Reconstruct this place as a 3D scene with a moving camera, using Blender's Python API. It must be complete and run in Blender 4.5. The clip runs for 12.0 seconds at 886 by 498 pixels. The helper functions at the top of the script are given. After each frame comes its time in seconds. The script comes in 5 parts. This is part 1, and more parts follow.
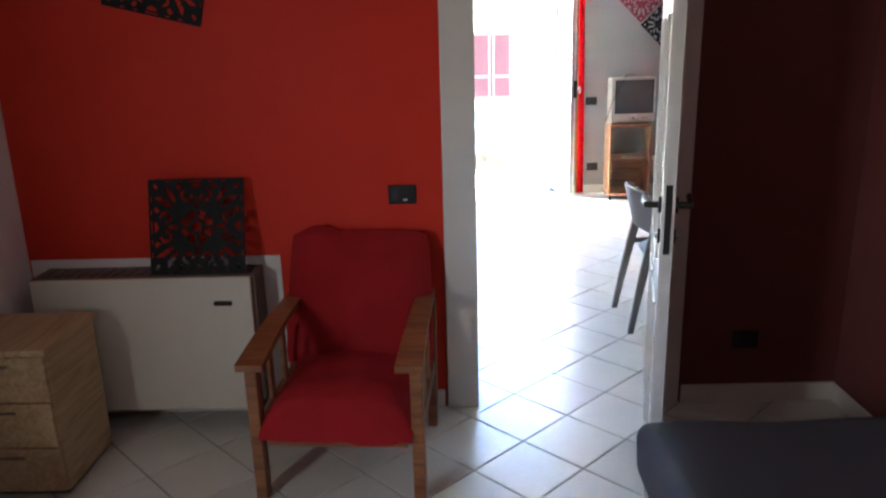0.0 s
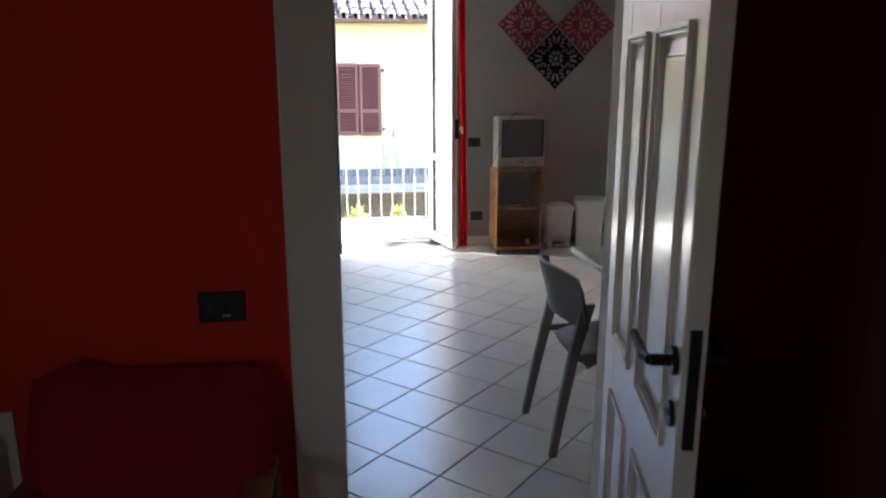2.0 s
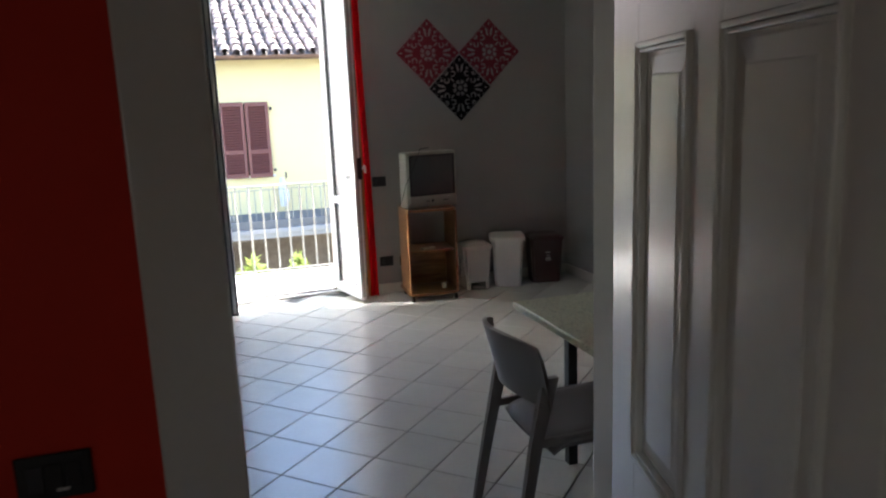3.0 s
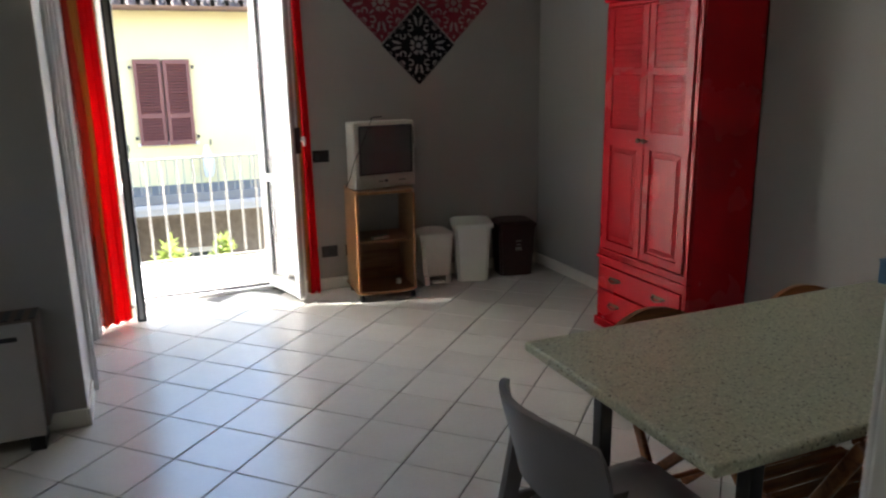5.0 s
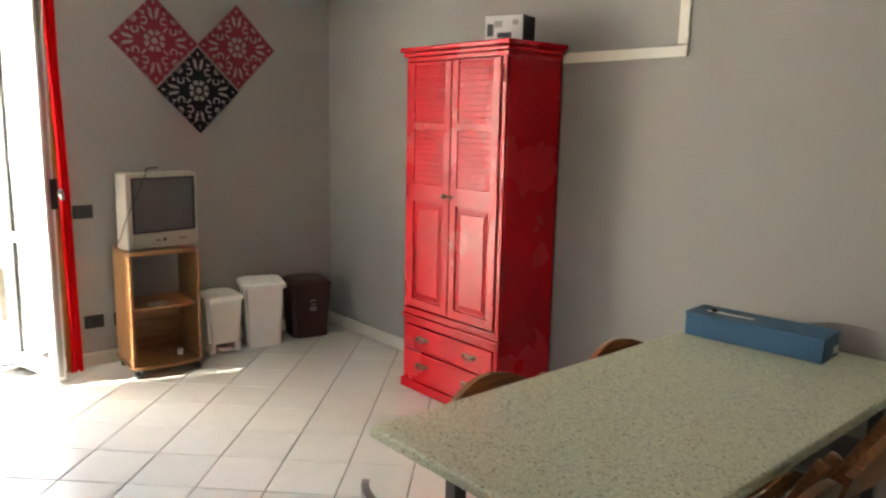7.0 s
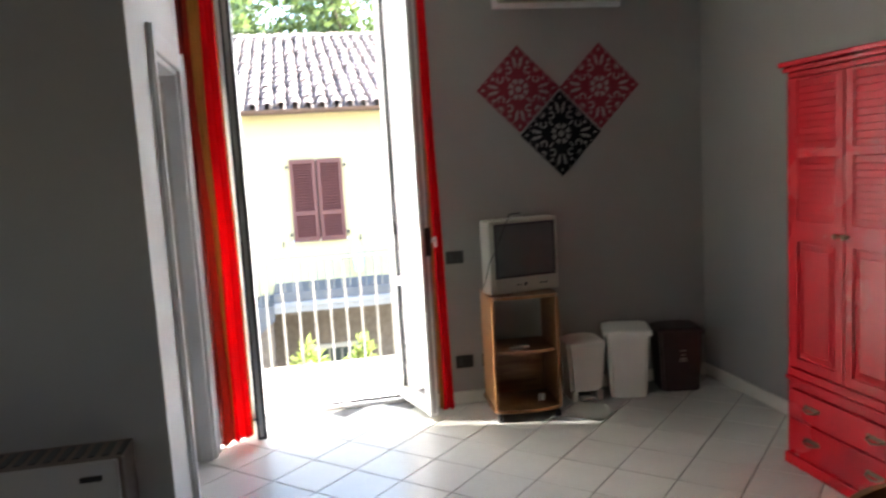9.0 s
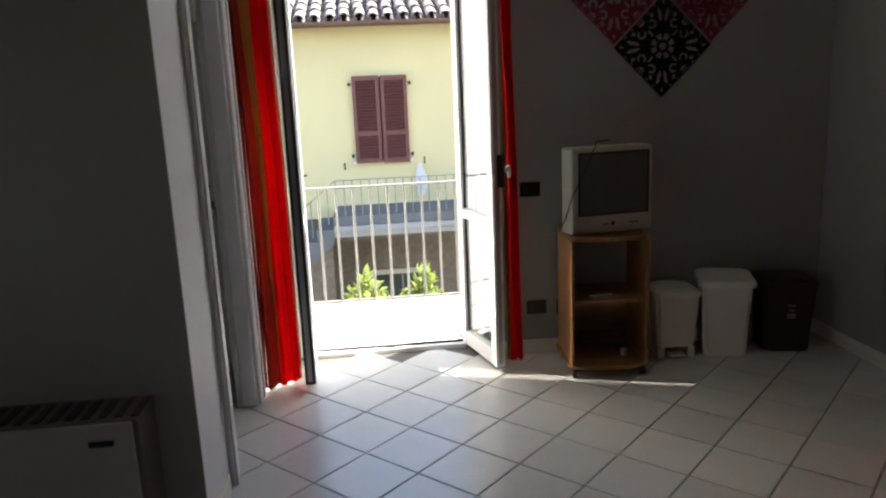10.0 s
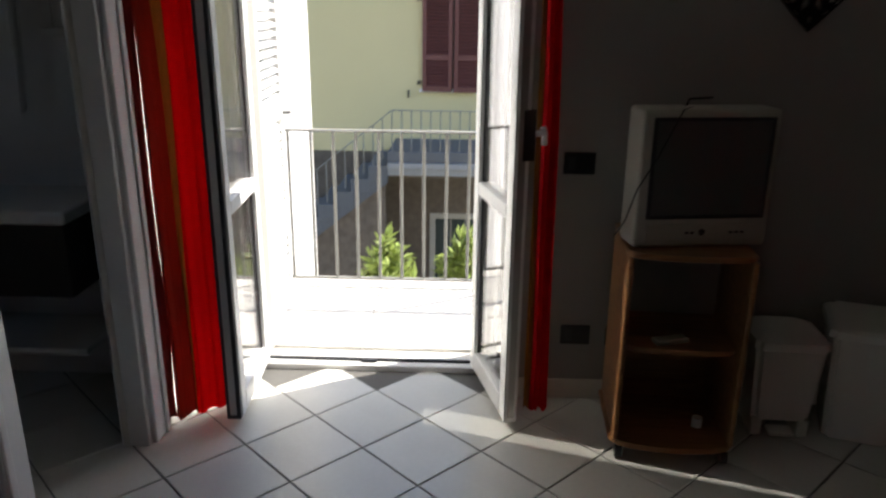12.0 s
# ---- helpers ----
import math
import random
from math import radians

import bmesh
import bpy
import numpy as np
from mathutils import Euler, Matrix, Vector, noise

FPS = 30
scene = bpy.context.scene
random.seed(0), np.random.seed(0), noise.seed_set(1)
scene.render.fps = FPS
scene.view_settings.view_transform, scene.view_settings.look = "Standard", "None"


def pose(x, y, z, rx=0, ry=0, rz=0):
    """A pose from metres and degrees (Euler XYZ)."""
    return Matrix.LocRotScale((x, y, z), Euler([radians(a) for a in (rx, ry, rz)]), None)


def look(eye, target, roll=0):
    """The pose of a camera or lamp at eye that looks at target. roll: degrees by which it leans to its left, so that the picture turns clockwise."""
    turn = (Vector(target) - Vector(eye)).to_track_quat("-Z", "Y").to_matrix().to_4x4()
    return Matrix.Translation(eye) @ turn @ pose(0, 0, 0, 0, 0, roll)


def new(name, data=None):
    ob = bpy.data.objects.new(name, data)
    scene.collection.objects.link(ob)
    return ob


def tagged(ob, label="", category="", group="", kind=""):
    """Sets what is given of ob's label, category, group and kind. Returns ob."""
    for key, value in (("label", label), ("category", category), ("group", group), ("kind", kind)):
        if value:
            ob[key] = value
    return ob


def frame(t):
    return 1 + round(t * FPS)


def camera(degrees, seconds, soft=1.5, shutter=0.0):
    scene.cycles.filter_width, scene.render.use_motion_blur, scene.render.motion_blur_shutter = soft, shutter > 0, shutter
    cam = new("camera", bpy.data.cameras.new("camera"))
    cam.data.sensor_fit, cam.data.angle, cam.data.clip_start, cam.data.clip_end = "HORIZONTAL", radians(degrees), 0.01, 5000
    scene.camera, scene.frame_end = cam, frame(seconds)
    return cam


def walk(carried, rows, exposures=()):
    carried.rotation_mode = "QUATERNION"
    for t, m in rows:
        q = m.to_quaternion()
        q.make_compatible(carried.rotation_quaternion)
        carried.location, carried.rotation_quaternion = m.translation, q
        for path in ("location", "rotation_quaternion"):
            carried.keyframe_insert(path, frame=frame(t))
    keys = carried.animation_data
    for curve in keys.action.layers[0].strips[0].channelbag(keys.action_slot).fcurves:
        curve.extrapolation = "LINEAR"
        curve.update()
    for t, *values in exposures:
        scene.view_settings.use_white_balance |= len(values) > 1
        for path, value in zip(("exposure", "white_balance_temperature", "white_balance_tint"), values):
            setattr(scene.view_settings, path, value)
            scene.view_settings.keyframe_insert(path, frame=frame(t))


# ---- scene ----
cam = camera(61.9, 12.0, soft=2.2, shutter=0.4)
PATH = [
    (0, (0.696, 0.263, 1.61), (0.667, 2.187, 1.067), -1.5),
    (0.5, (0.737, 0.499, 1.598), (0.708, 2.446, 1.142), -0.2),
    (1, (0.656, 0.797, 1.598), (0.8, 2.741, 1.151), 0.0),
    (1.5, (0.68, 1.092, 1.58), (0.984, 3.015, 1.123), 0.1),
    (2, (0.749, 1.409, 1.585), (1.071, 3.327, 1.121), 0.0),
    (2.5, (0.718, 1.699, 1.593), (1.156, 3.6, 1.154), -0.8),
    (3, (0.773, 2.016, 1.58), (1.367, 3.887, 1.196), -2.3),
    (3.5, (0.848, 2.287, 1.58), (1.451, 4.156, 1.201), -2.2),
    (5.3, (0.931, 3.11, 1.547), (1.79, 4.852, 1.068), -0.2),
    (5.5, (0.921, 3.18, 1.559), (1.905, 4.862, 1.109), -0.5),
    (6, (0.882, 3.29, 1.547), (2.113, 4.81, 1.13), 0.6),
    (6.5, (0.879, 3.316, 1.543), (2.193, 4.771, 1.147), 1.7),
    (6.7, (0.875, 3.317, 1.542), (2.2, 4.768, 1.168), 1.7),
    (8.3, (1.136, 3.36, 1.598), (1.891, 5.205, 1.448), -2.6),
    (8.5, (1.162, 3.341, 1.611), (1.816, 5.226, 1.474), -3.3),
    (9, (1.203, 3.495, 1.571), (1.579, 5.445, 1.339), -3.4),
    (9.5, (1.185, 3.734, 1.571), (1.435, 5.685, 1.211), -2.2),
    (10, (1.258, 4.054, 1.545), (1.451, 5.998, 1.116), -2.4),
    (10.5, (1.382, 4.391, 1.544), (1.46, 6.339, 1.098), -3.0),
    (11, (1.432, 4.751, 1.526), (1.469, 6.687, 1.024), -2.7),
    (11.5, (1.647, 5.083, 1.5), (1.701, 7.02, 1.009), -2.0),
    (12, (1.74, 5.38, 1.497), (1.683, 7.282, 0.881), 0.7),
]
EXPOSURES = [(0, 5.8, 5550, 10), (0.5, 5.3, 5600, 10), (1.0, 4.6, 5700, 10), (1.5, 3.85, 5900, 10), (2.0, 3.5, 5900, 10), (2.5, 3.3, 6000, 10),
             (3.0, 3.05, 6100, 10), (3.5, 3.2, 6300, 10), (5.5, 3.3, 6550, 10), (6.0, 4.28, 6950, 9), (6.5, 4.78, 7100, 8), (6.7, 4.78, 7100, 8),
             (8.3, 4.65, 6700, 10), (8.5, 4.4, 6600, 10), (9.0, 3.53, 6450, 10), (9.5, 2.8, 6500, 10), (10.0, 2.4, 6600, 10), (10.5, 2.0, 6600, 10), (11.0, 1.88, 6550, 10), (11.5, 1.68, 6500, 10), (12.0, 1.38, 6500, 10)]
SKY_POWER, RED_ROOM_POWER = 0.14, 0.56
walk(cam, [(t, look(eye, target, roll)) for t, eye, target, roll in PATH], EXPOSURES)

# ---- light ----
world = bpy.data.worlds.new("sky")
scene.world = world
world.use_nodes = True
sky = world.node_tree.nodes.new("ShaderNodeTexSky")
sky.sky_type, sky.sun_disc = "NISHITA", False
SUN_EL = radians(49)
SUN_TRAVEL = Vector((-0.87 * math.cos(SUN_EL), -0.49 * math.cos(SUN_EL), -math.sin(SUN_EL)))
sky.sun_elevation = SUN_EL
sky.sun_rotation = math.atan2(0.87, 0.49)
world.node_tree.links.new(sky.outputs[0], world.node_tree.nodes["Background"].inputs[0])
world.node_tree.nodes["Background"].inputs[1].default_value = SKY_POWER
sun = new("sun", bpy.data.lights.new("sun", "SUN"))
sun.data.energy, sun.data.angle, sun.data.color = 4.5, radians(0.53), (1.0, 0.95, 0.86)
sun.matrix_world = look((0, 0, 20), Vector((0, 0, 20)) + SUN_TRAVEL)
day = new("window_daylight", bpy.data.lights.new("window_daylight", "AREA"))
day.data.shape, day.data.size, day.data.size_y, day.data.energy = "RECTANGLE", 0.43, 0.56, RED_ROOM_POWER
day.data.color = (1.0, 0.90, 0.76)
day.matrix_world = look((-1.16, 0.30, 1.32), (0.0, 0.30, 1.32))

# fill lamp in an unseen west opening, added to brighten the grey block wall
west_fill = new("west_fill_light", bpy.data.lights.new("west_fill_light", "AREA"))
west_fill.data.shape, west_fill.data.size, west_fill.data.size_y, west_fill.data.energy = "RECTANGLE", 0.38, 0.62, 0.44
west_fill.data.color = (1.0, 0.92, 0.82)
west_fill.matrix_world = look((-1.76, 4.95, 1.525), (0.0, 4.95, 1.525))

# added lamp that stands in for the sun's mirror image in the panes of the left balcony door leaf, a narrow band across
# the floor
glint_lamp = new("pane_reflection_lamp", bpy.data.lights.new("pane_reflection_lamp", "AREA"))
glint_lamp.data.shape, glint_lamp.data.size, glint_lamp.data.size_y, glint_lamp.data.energy = "RECTANGLE", 0.125, 1.02, 0.095
glint_lamp.data.spread, glint_lamp.data.color = radians(1.2), sun.data.color
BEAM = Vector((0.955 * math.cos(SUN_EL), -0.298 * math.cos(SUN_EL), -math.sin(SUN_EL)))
glint_lamp.matrix_world = look((1.28, 8.004, 1.15), Vector((1.28, 8.004, 1.15)) + BEAM)

# ---- materials ----
def material(name, color, rough=0.6, metal=0.0, grain=30.0, depth=0.15, blotch=2.0, stain=0.12, bump=0.0, bump_scale=0.0, each=0.0, island=0.0, translucent=0.0, spec=0.5, stretch=(1, 1, 1)):
    """A painted or natural surface: fine grain, large faint stains, relief, and a shift of tone from piece to piece."""
    m = bpy.data.materials.new(name)
    m.use_nodes = True
    nt = m.node_tree
    n, link = nt.nodes, nt.links.new
    p = n["Principled BSDF"]
    p.inputs["Roughness"].default_value, p.inputs["Metallic"].default_value = rough, metal
    p.inputs["Specular IOR Level"].default_value = spec
    tc = n.new("ShaderNodeTexCoord")
    mp = n.new("ShaderNodeMapping")
    mp.inputs["Scale"].default_value = stretch
    link(tc.outputs["Object"], mp.inputs["Vector"])
    fine, large = n.new("ShaderNodeTexNoise"), n.new("ShaderNodeTexNoise")
    fine.inputs["Scale"].default_value, large.inputs["Scale"].default_value = grain, blotch
    fine.inputs["Detail"].default_value, large.inputs["Detail"].default_value = 6, 4
    link(mp.outputs[0], fine.inputs["Vector"])
    link(mp.outputs[0], large.inputs["Vector"])
    total = n.new("ShaderNodeMath")
    total.operation = "MULTIPLY_ADD"
    total.inputs[1].default_value = depth
    link(fine.outputs["Fac"], total.inputs[0])
    second = n.new("ShaderNodeMath")
    second.operation = "MULTIPLY_ADD"
    second.inputs[1].default_value = stain
    link(large.outputs["Fac"], second.inputs[0])
    second.inputs[2].default_value = 1.0 - (depth + stain + each + island) / 2
    link(second.outputs[0], total.inputs[2])
    last = total
    for amount, kind, socket in ((each, "ShaderNodeObjectInfo", "Random"), (island, "ShaderNodeNewGeometry", "Random Per Island")):
        if amount:
            info, more = n.new(kind), n.new("ShaderNodeMath")
            more.operation = "MULTIPLY_ADD"
            more.inputs[1].default_value = amount
            link(info.outputs[socket], more.inputs[0])
            link(last.outputs[0], more.inputs[2])
            last = more
    tint = n.new("ShaderNodeVectorMath")
    tint.operation = "SCALE"
    tint.inputs[0].default_value = color
    link(last.outputs[0], tint.inputs["Scale"])
    link(tint.outputs[0], p.inputs["Base Color"])
    rr = n.new("ShaderNodeMath")
    rr.operation = "MULTIPLY_ADD"
    rr.inputs[1].default_value = 0.25 * rough
    rr.inputs[2].default_value = 0.875 * rough
    link(large.outputs["Fac"], rr.inputs[0])
    link(rr.outputs[0], p.inputs["Roughness"])
    if bump:
        b = n.new("ShaderNodeBump")
        b.inputs["Strength"].default_value, b.inputs["Distance"].default_value = bump, 0.004
        src = fine
        if bump_scale:
            src = n.new("ShaderNodeTexNoise")
            src.inputs["Scale"].default_value, src.inputs["Detail"].default_value = bump_scale, 5
            link(mp.outputs[0], src.inputs["Vector"])
        link(src.outputs["Fac"], b.inputs["Height"])
        link(b.outputs[0], p.inputs["Normal"])
    if translucent:
        t, mix = n.new("ShaderNodeBsdfTranslucent"), n.new("ShaderNodeMixShader")
        link(tint.outputs[0], t.inputs["Color"])
        mix.inputs[0].default_value = translucent
        link(p.outputs[0], mix.inputs[1])
        link(t.outputs[0], mix.inputs[2])
        link(mix.outputs[0], n["Material Output"].inputs["Surface"])
    return m


def wood(name, dark, light, rough=0.4, scale=3.0, along=(1, 12, 12)):
    m = material(name, light, rough, grain=60, depth=0.2, stain=0.1, bump=0.08)
    nt = m.node_tree
    n, link = nt.nodes, nt.links.new
    tc, mp, wave = n.new("ShaderNodeTexCoord"), n.new("ShaderNodeMapping"), n.new("ShaderNodeTexNoise")
    mp.inputs["Scale"].default_value = along
    wave.inputs["Scale"].default_value, wave.inputs["Detail"].default_value, wave.inputs["Distortion"].default_value = scale, 8, 1.2
    ramp = n.new("ShaderNodeValToRGB")
    ramp.color_ramp.elements[0].color, ramp.color_ramp.elements[1].color = (*dark, 1), (*light, 1)
    ramp.color_ramp.elements[0].position, ramp.color_ramp.elements[1].position = 0.32, 0.66
    link(tc.outputs["Object"], mp.inputs[0])
    link(mp.outputs[0], wave.inputs["Vector"])
    link(wave.outputs["Fac"], ramp.inputs[0])
    link(ramp.outputs[0], n["Principled BSDF"].inputs["Base Color"])
    return m


def glass(name, rough=0.0, tint=(1, 1, 1)):
    m = bpy.data.materials.new(name)
    m.use_nodes = True
    n, link = m.node_tree.nodes, m.node_tree.links.new
    clear, shine, mix, weight = n.new("ShaderNodeBsdfTransparent"), n.new("ShaderNodeBsdfGlossy"), n.new("ShaderNodeMixShader"), n.new("ShaderNodeLayerWeight")
    steep, fres = n.new("ShaderNodeMath"), n.new("ShaderNodeMath")
    steep.operation, fres.operation = "POWER", "MULTIPLY_ADD"
    steep.inputs[1].default_value, fres.inputs[1].default_value, fres.inputs[2].default_value = 5.0, 0.96, 0.04
    link(weight.outputs["Facing"], steep.inputs[0])
    link(steep.outputs[0], fres.inputs[0])
    clear.inputs[0].default_value = (*tint, 1)
    shine.inputs["Roughness"].default_value = rough
    link(fres.outputs[0], mix.inputs[0])
    link(clear.outputs[0], mix.inputs[1])
    link(shine.outputs[0], mix.inputs[2])
    link(mix.outputs[0], n["Material Output"].inputs["Surface"])
    return m


def granite(name):
    m = material(name, (0.5, 0.51, 0.44), 0.32, grain=8, depth=0.1, stain=0.1)
    n, link = m.node_tree.nodes, m.node_tree.links.new
    tc = n.new("ShaderNodeTexCoord")
    v, v2 = n.new("ShaderNodeTexVoronoi"), n.new("ShaderNodeTexNoise")
    v.inputs["Scale"].default_value, v2.inputs["Scale"].default_value, v2.inputs["Detail"].default_value = 165, 90, 6
    ramp, mix = n.new("ShaderNodeValToRGB"), n.new("ShaderNodeMix")
    e = ramp.color_ramp.elements
    e[0].color, e[1].color = (0.16, 0.15, 0.10, 1), (0.58, 0.58, 0.41, 1)
    e[0].position, e[1].position = 0.10, 0.26
    mid = e.new(0.62)
    mid.color = (0.47, 0.48, 0.33, 1)
    top = e.new(0.9)
    top.color = (0.69, 0.68, 0.51, 1)
    link(tc.outputs["Object"], v.inputs["Vector"])
    link(tc.outputs["Object"], v2.inputs["Vector"])
    sep = n.new("ShaderNodeSeparateColor")
    link(v.outputs["Color"], sep.inputs[0])
    mix.inputs[0].default_value = 0.25
    link(sep.outputs[0], mix.inputs[2])
    link(v2.outputs["Fac"], mix.inputs[3])
    link(mix.outputs[0], ramp.inputs[0])
    link(ramp.outputs[0], n["Principled BSDF"].inputs["Base Color"])
    return m


RED_WALL = material("red_wall_paint", (0.62, 0.033, 0.013), 0.6, grain=140, depth=0.06, blotch=1.2, stain=0.18, bump=0.12, bump_scale=220, spec=0.2)
# dark brown stands for the shade on the walls behind the open door
SHADE_BROWN_WALL = material("brown_wall_painted_shade", (0.15, 0.036, 0.029), 0.6, grain=140, depth=0.06, blotch=1.2, stain=0.18, bump=0.12, bump_scale=220)
GREY_WALL = material("grey_wall_paint", (0.318, 0.300, 0.275), 0.7, grain=120, depth=0.06, blotch=1.0, stain=0.14, bump=0.12, bump_scale=200)
WHITE_WALL = material("white_wall_paint", (0.80, 0.78, 0.77), 0.65, grain=100, depth=0.05, blotch=1.4, stain=0.1, bump=0.1, bump_scale=180)
CEILING = material("ceiling_paint", (0.8, 0.79, 0.77), 0.8, grain=90, depth=0.04, stain=0.05)
TILE = material("floor_tile_glaze", (0.66, 0.65, 0.595), 0.24, grain=45, depth=0.10, blotch=7, stain=0.1, each=0.07, bump=0.03, bump_scale=35)
TILE_REST = material("floor_tile_glaze_far", (0.66, 0.65, 0.595), 0.24, grain=45, depth=0.10, blotch=7, stain=0.1, island=0.07, bump=0.03, bump_scale=35)
GROUT = material("grout", (0.11, 0.105, 0.098), 0.9, grain=80, depth=0.3)
GLOSS_WHITE = material("white_gloss_paint", (0.70, 0.67, 0.61), 0.22, grain=60, depth=0.05, blotch=3, stain=0.08, bump=0.04, bump_scale=90, spec=0.85)
PVC = material("white_frame_plastic", (0.8, 0.8, 0.79), 0.3, grain=40, depth=0.04, stain=0.05)
BLACK = material("black_plastic", (0.012, 0.012, 0.013), 0.35, grain=60, depth=0.2)
GASKET = material("dark_seal", (0.03, 0.03, 0.034), 0.5, grain=60, depth=0.3, stain=0.3)
METAL = material("brushed_metal", (0.45, 0.44, 0.42), 0.3, 1.0, grain=80, depth=0.15)
DARK_METAL = material("dark_handle_metal", (0.05, 0.05, 0.05), 0.32, 0.8, grain=60, depth=0.2)
GLASS = glass("pane_glass")
RED_LACQUER = material("red_lacquer", (0.53, 0.007, 0.015), 0.27, grain=90, depth=0.05, blotch=2.5, stain=0.06, spec=0.3)
TABLE_STONE = granite("speckled_laminate")
CHAIR_GREY = material("taupe_plastic", (0.185, 0.162, 0.148), 0.42, grain=120, depth=0.1, stain=0.08, bump=0.05)
BEECH = wood("orange_varnished_beech", (0.21, 0.085, 0.030), (0.37, 0.175, 0.068), 0.35)
CHAIR_WOOD = wood("dark_varnished_chair_wood", (0.15, 0.05, 0.016), (0.31, 0.12, 0.038), 0.35)
TEAK = wood("varnished_brown_wood", (0.15, 0.055, 0.02), (0.30, 0.125, 0.045), 0.35)
OAK = wood("pale_oak_veneer", (0.36, 0.25, 0.13), (0.54, 0.40, 0.23), 0.5)
TABLE_LEG = material("dark_table_leg", (0.04, 0.036, 0.033), 0.4, grain=60, depth=0.2)
TV_SILVER = material("silver_grey_plastic", (0.40, 0.39, 0.32), 0.4, grain=90, depth=0.06, stain=0.06)
SCREEN = material("dark_tube_screen", (0.075, 0.085, 0.078), 0.34, grain=10, depth=0.05)
BIN_WHITE = material("white_bin_plastic", (0.86, 0.84, 0.77), 0.42, grain=70, depth=0.06, stain=0.1)
BIN_BROWN = material("brown_bin_plastic", (0.050, 0.024, 0.020), 0.4, grain=70, depth=0.12, stain=0.1)
BLUE = material("blue_card", (0.035, 0.11, 0.205), 0.5, grain=70, depth=0.1, stain=0.12)
CREAM = material("cream_enamel", (0.70, 0.665, 0.58), 0.45, grain=60, depth=0.05, stain=0.08, bump=0.03)
CREAM_AC = material("aged_cream_plastic", (0.50, 0.465, 0.34), 0.42, grain=60, depth=0.05, stain=0.1)
HEATER_GREY = material("taupe_enamel", (0.40, 0.375, 0.34), 0.5, grain=60, depth=0.06, stain=0.10, bump=0.03)
DARK_TOP = material("brown_grille_paint", (0.16, 0.12, 0.095), 0.55, grain=60, depth=0.2, stain=0.2)
LACE_BLACK = material("black_lace_plastic", (0.010, 0.010, 0.011), 0.6, grain=80, depth=0.2, spec=0.2)
LACE_RED = material("red_lace_plastic", (0.20, 0.014, 0.027), 0.5, grain=80, depth=0.12)
CLOTH_RED = material("red_cotton_cover", (0.31, 0.011, 0.014), 0.9, grain=260, depth=0.3, blotch=5, stain=0.25, bump=0.4, bump_scale=240, spec=0.2)
CLOTH_DARK = material("dark_slate_cover", (0.060, 0.060, 0.075), 0.7, grain=200, depth=0.2, blotch=4, stain=0.25, bump=0.25, bump_scale=160)
CURTAIN_RED = material("red_sheer_curtain", (0.75, 0.010, 0.018), 0.8, grain=300, depth=0.15, stain=0.2, translucent=0.55, spec=0.1, stretch=(1, 1, 0.1))
CURTAIN_ORANGE = material("orange_sheer_curtain", (0.40, 0.045, 0.026), 0.8, grain=300, depth=0.15, stain=0.25, translucent=0.5, spec=0.1, stretch=(1, 1, 0.1))
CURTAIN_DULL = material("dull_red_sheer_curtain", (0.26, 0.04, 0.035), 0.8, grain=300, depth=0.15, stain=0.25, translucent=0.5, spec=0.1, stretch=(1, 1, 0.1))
CURTAIN_YELLOW = material("yellow_sheer_curtain", (0.46, 0.22, 0.06), 0.8, grain=300, depth=0.15, stain=0.2, translucent=0.5, spec=0.1, stretch=(1, 1, 0.1))
BALCONY = material("pale_balcony_paving", (0.66, 0.64, 0.60), 0.7, grain=60, depth=0.15, stain=0.15, bump=0.1)
YELLOW_RENDER = material("yellow_render", (0.66, 0.575, 0.32), 0.85, grain=70, depth=0.14, blotch=0.7, stain=0.2, bump=0.25, bump_scale=60)
OLD_RENDER = material("brown_stone_render", (0.135, 0.108, 0.082), 0.9, grain=11, depth=0.9, blotch=1.4, stain=0.4, bump=0.6, bump_scale=18)
GREY_STONE = material("grey_step_stone", (0.112, 0.118, 0.128), 0.8, grain=30, depth=0.3, blotch=2, stain=0.3, bump=0.3, bump_scale=30)
PANTILE = material("weathered_roof_tile", (0.36, 0.285, 0.25), 0.85, grain=25, depth=0.35, blotch=4, stain=0.35, each=0.3, bump=0.3, bump_scale=40)
# darker copy of the roof tile: shade between the cover tiles set as colour
PAN_SHADE = material("roof_channel_shade", (0.13, 0.105, 0.095), 0.9, grain=25, depth=0.35, blotch=4, stain=0.35, island=0.3)
PANTILE_REST = material("weathered_roof_tile_far", (0.36, 0.285, 0.25), 0.85, grain=25, depth=0.35, blotch=4, stain=0.35, island=0.3, bump=0.3, bump_scale=40)
SHUTTER_BROWN = material("brown_shutter_paint", (0.145, 0.050, 0.042), 0.55, grain=60, depth=0.15, stain=0.15)
RAIL_PAINT = material("pale_grey_rail_paint", (0.21, 0.205, 0.185), 0.5, grain=80, depth=0.12, stain=0.15)
LEAF = material("oleander_leaf", (0.30, 0.37, 0.10), 0.5, grain=20, depth=0.2, island=0.7, translucent=0.35)
TREE_LEAF = material("tree_leaf", (0.125, 0.175, 0.055), 0.55, grain=20, depth=0.2, island=0.9, translucent=0.35)
BARK = material("bark", (0.12, 0.09, 0.065), 0.9, grain=30, depth=0.5, bump=0.6)
GROUND = material("courtyard_gravel", (0.30, 0.27, 0.23), 0.95, grain=40, depth=0.4, blotch=0.6, stain=0.3, bump=0.4)
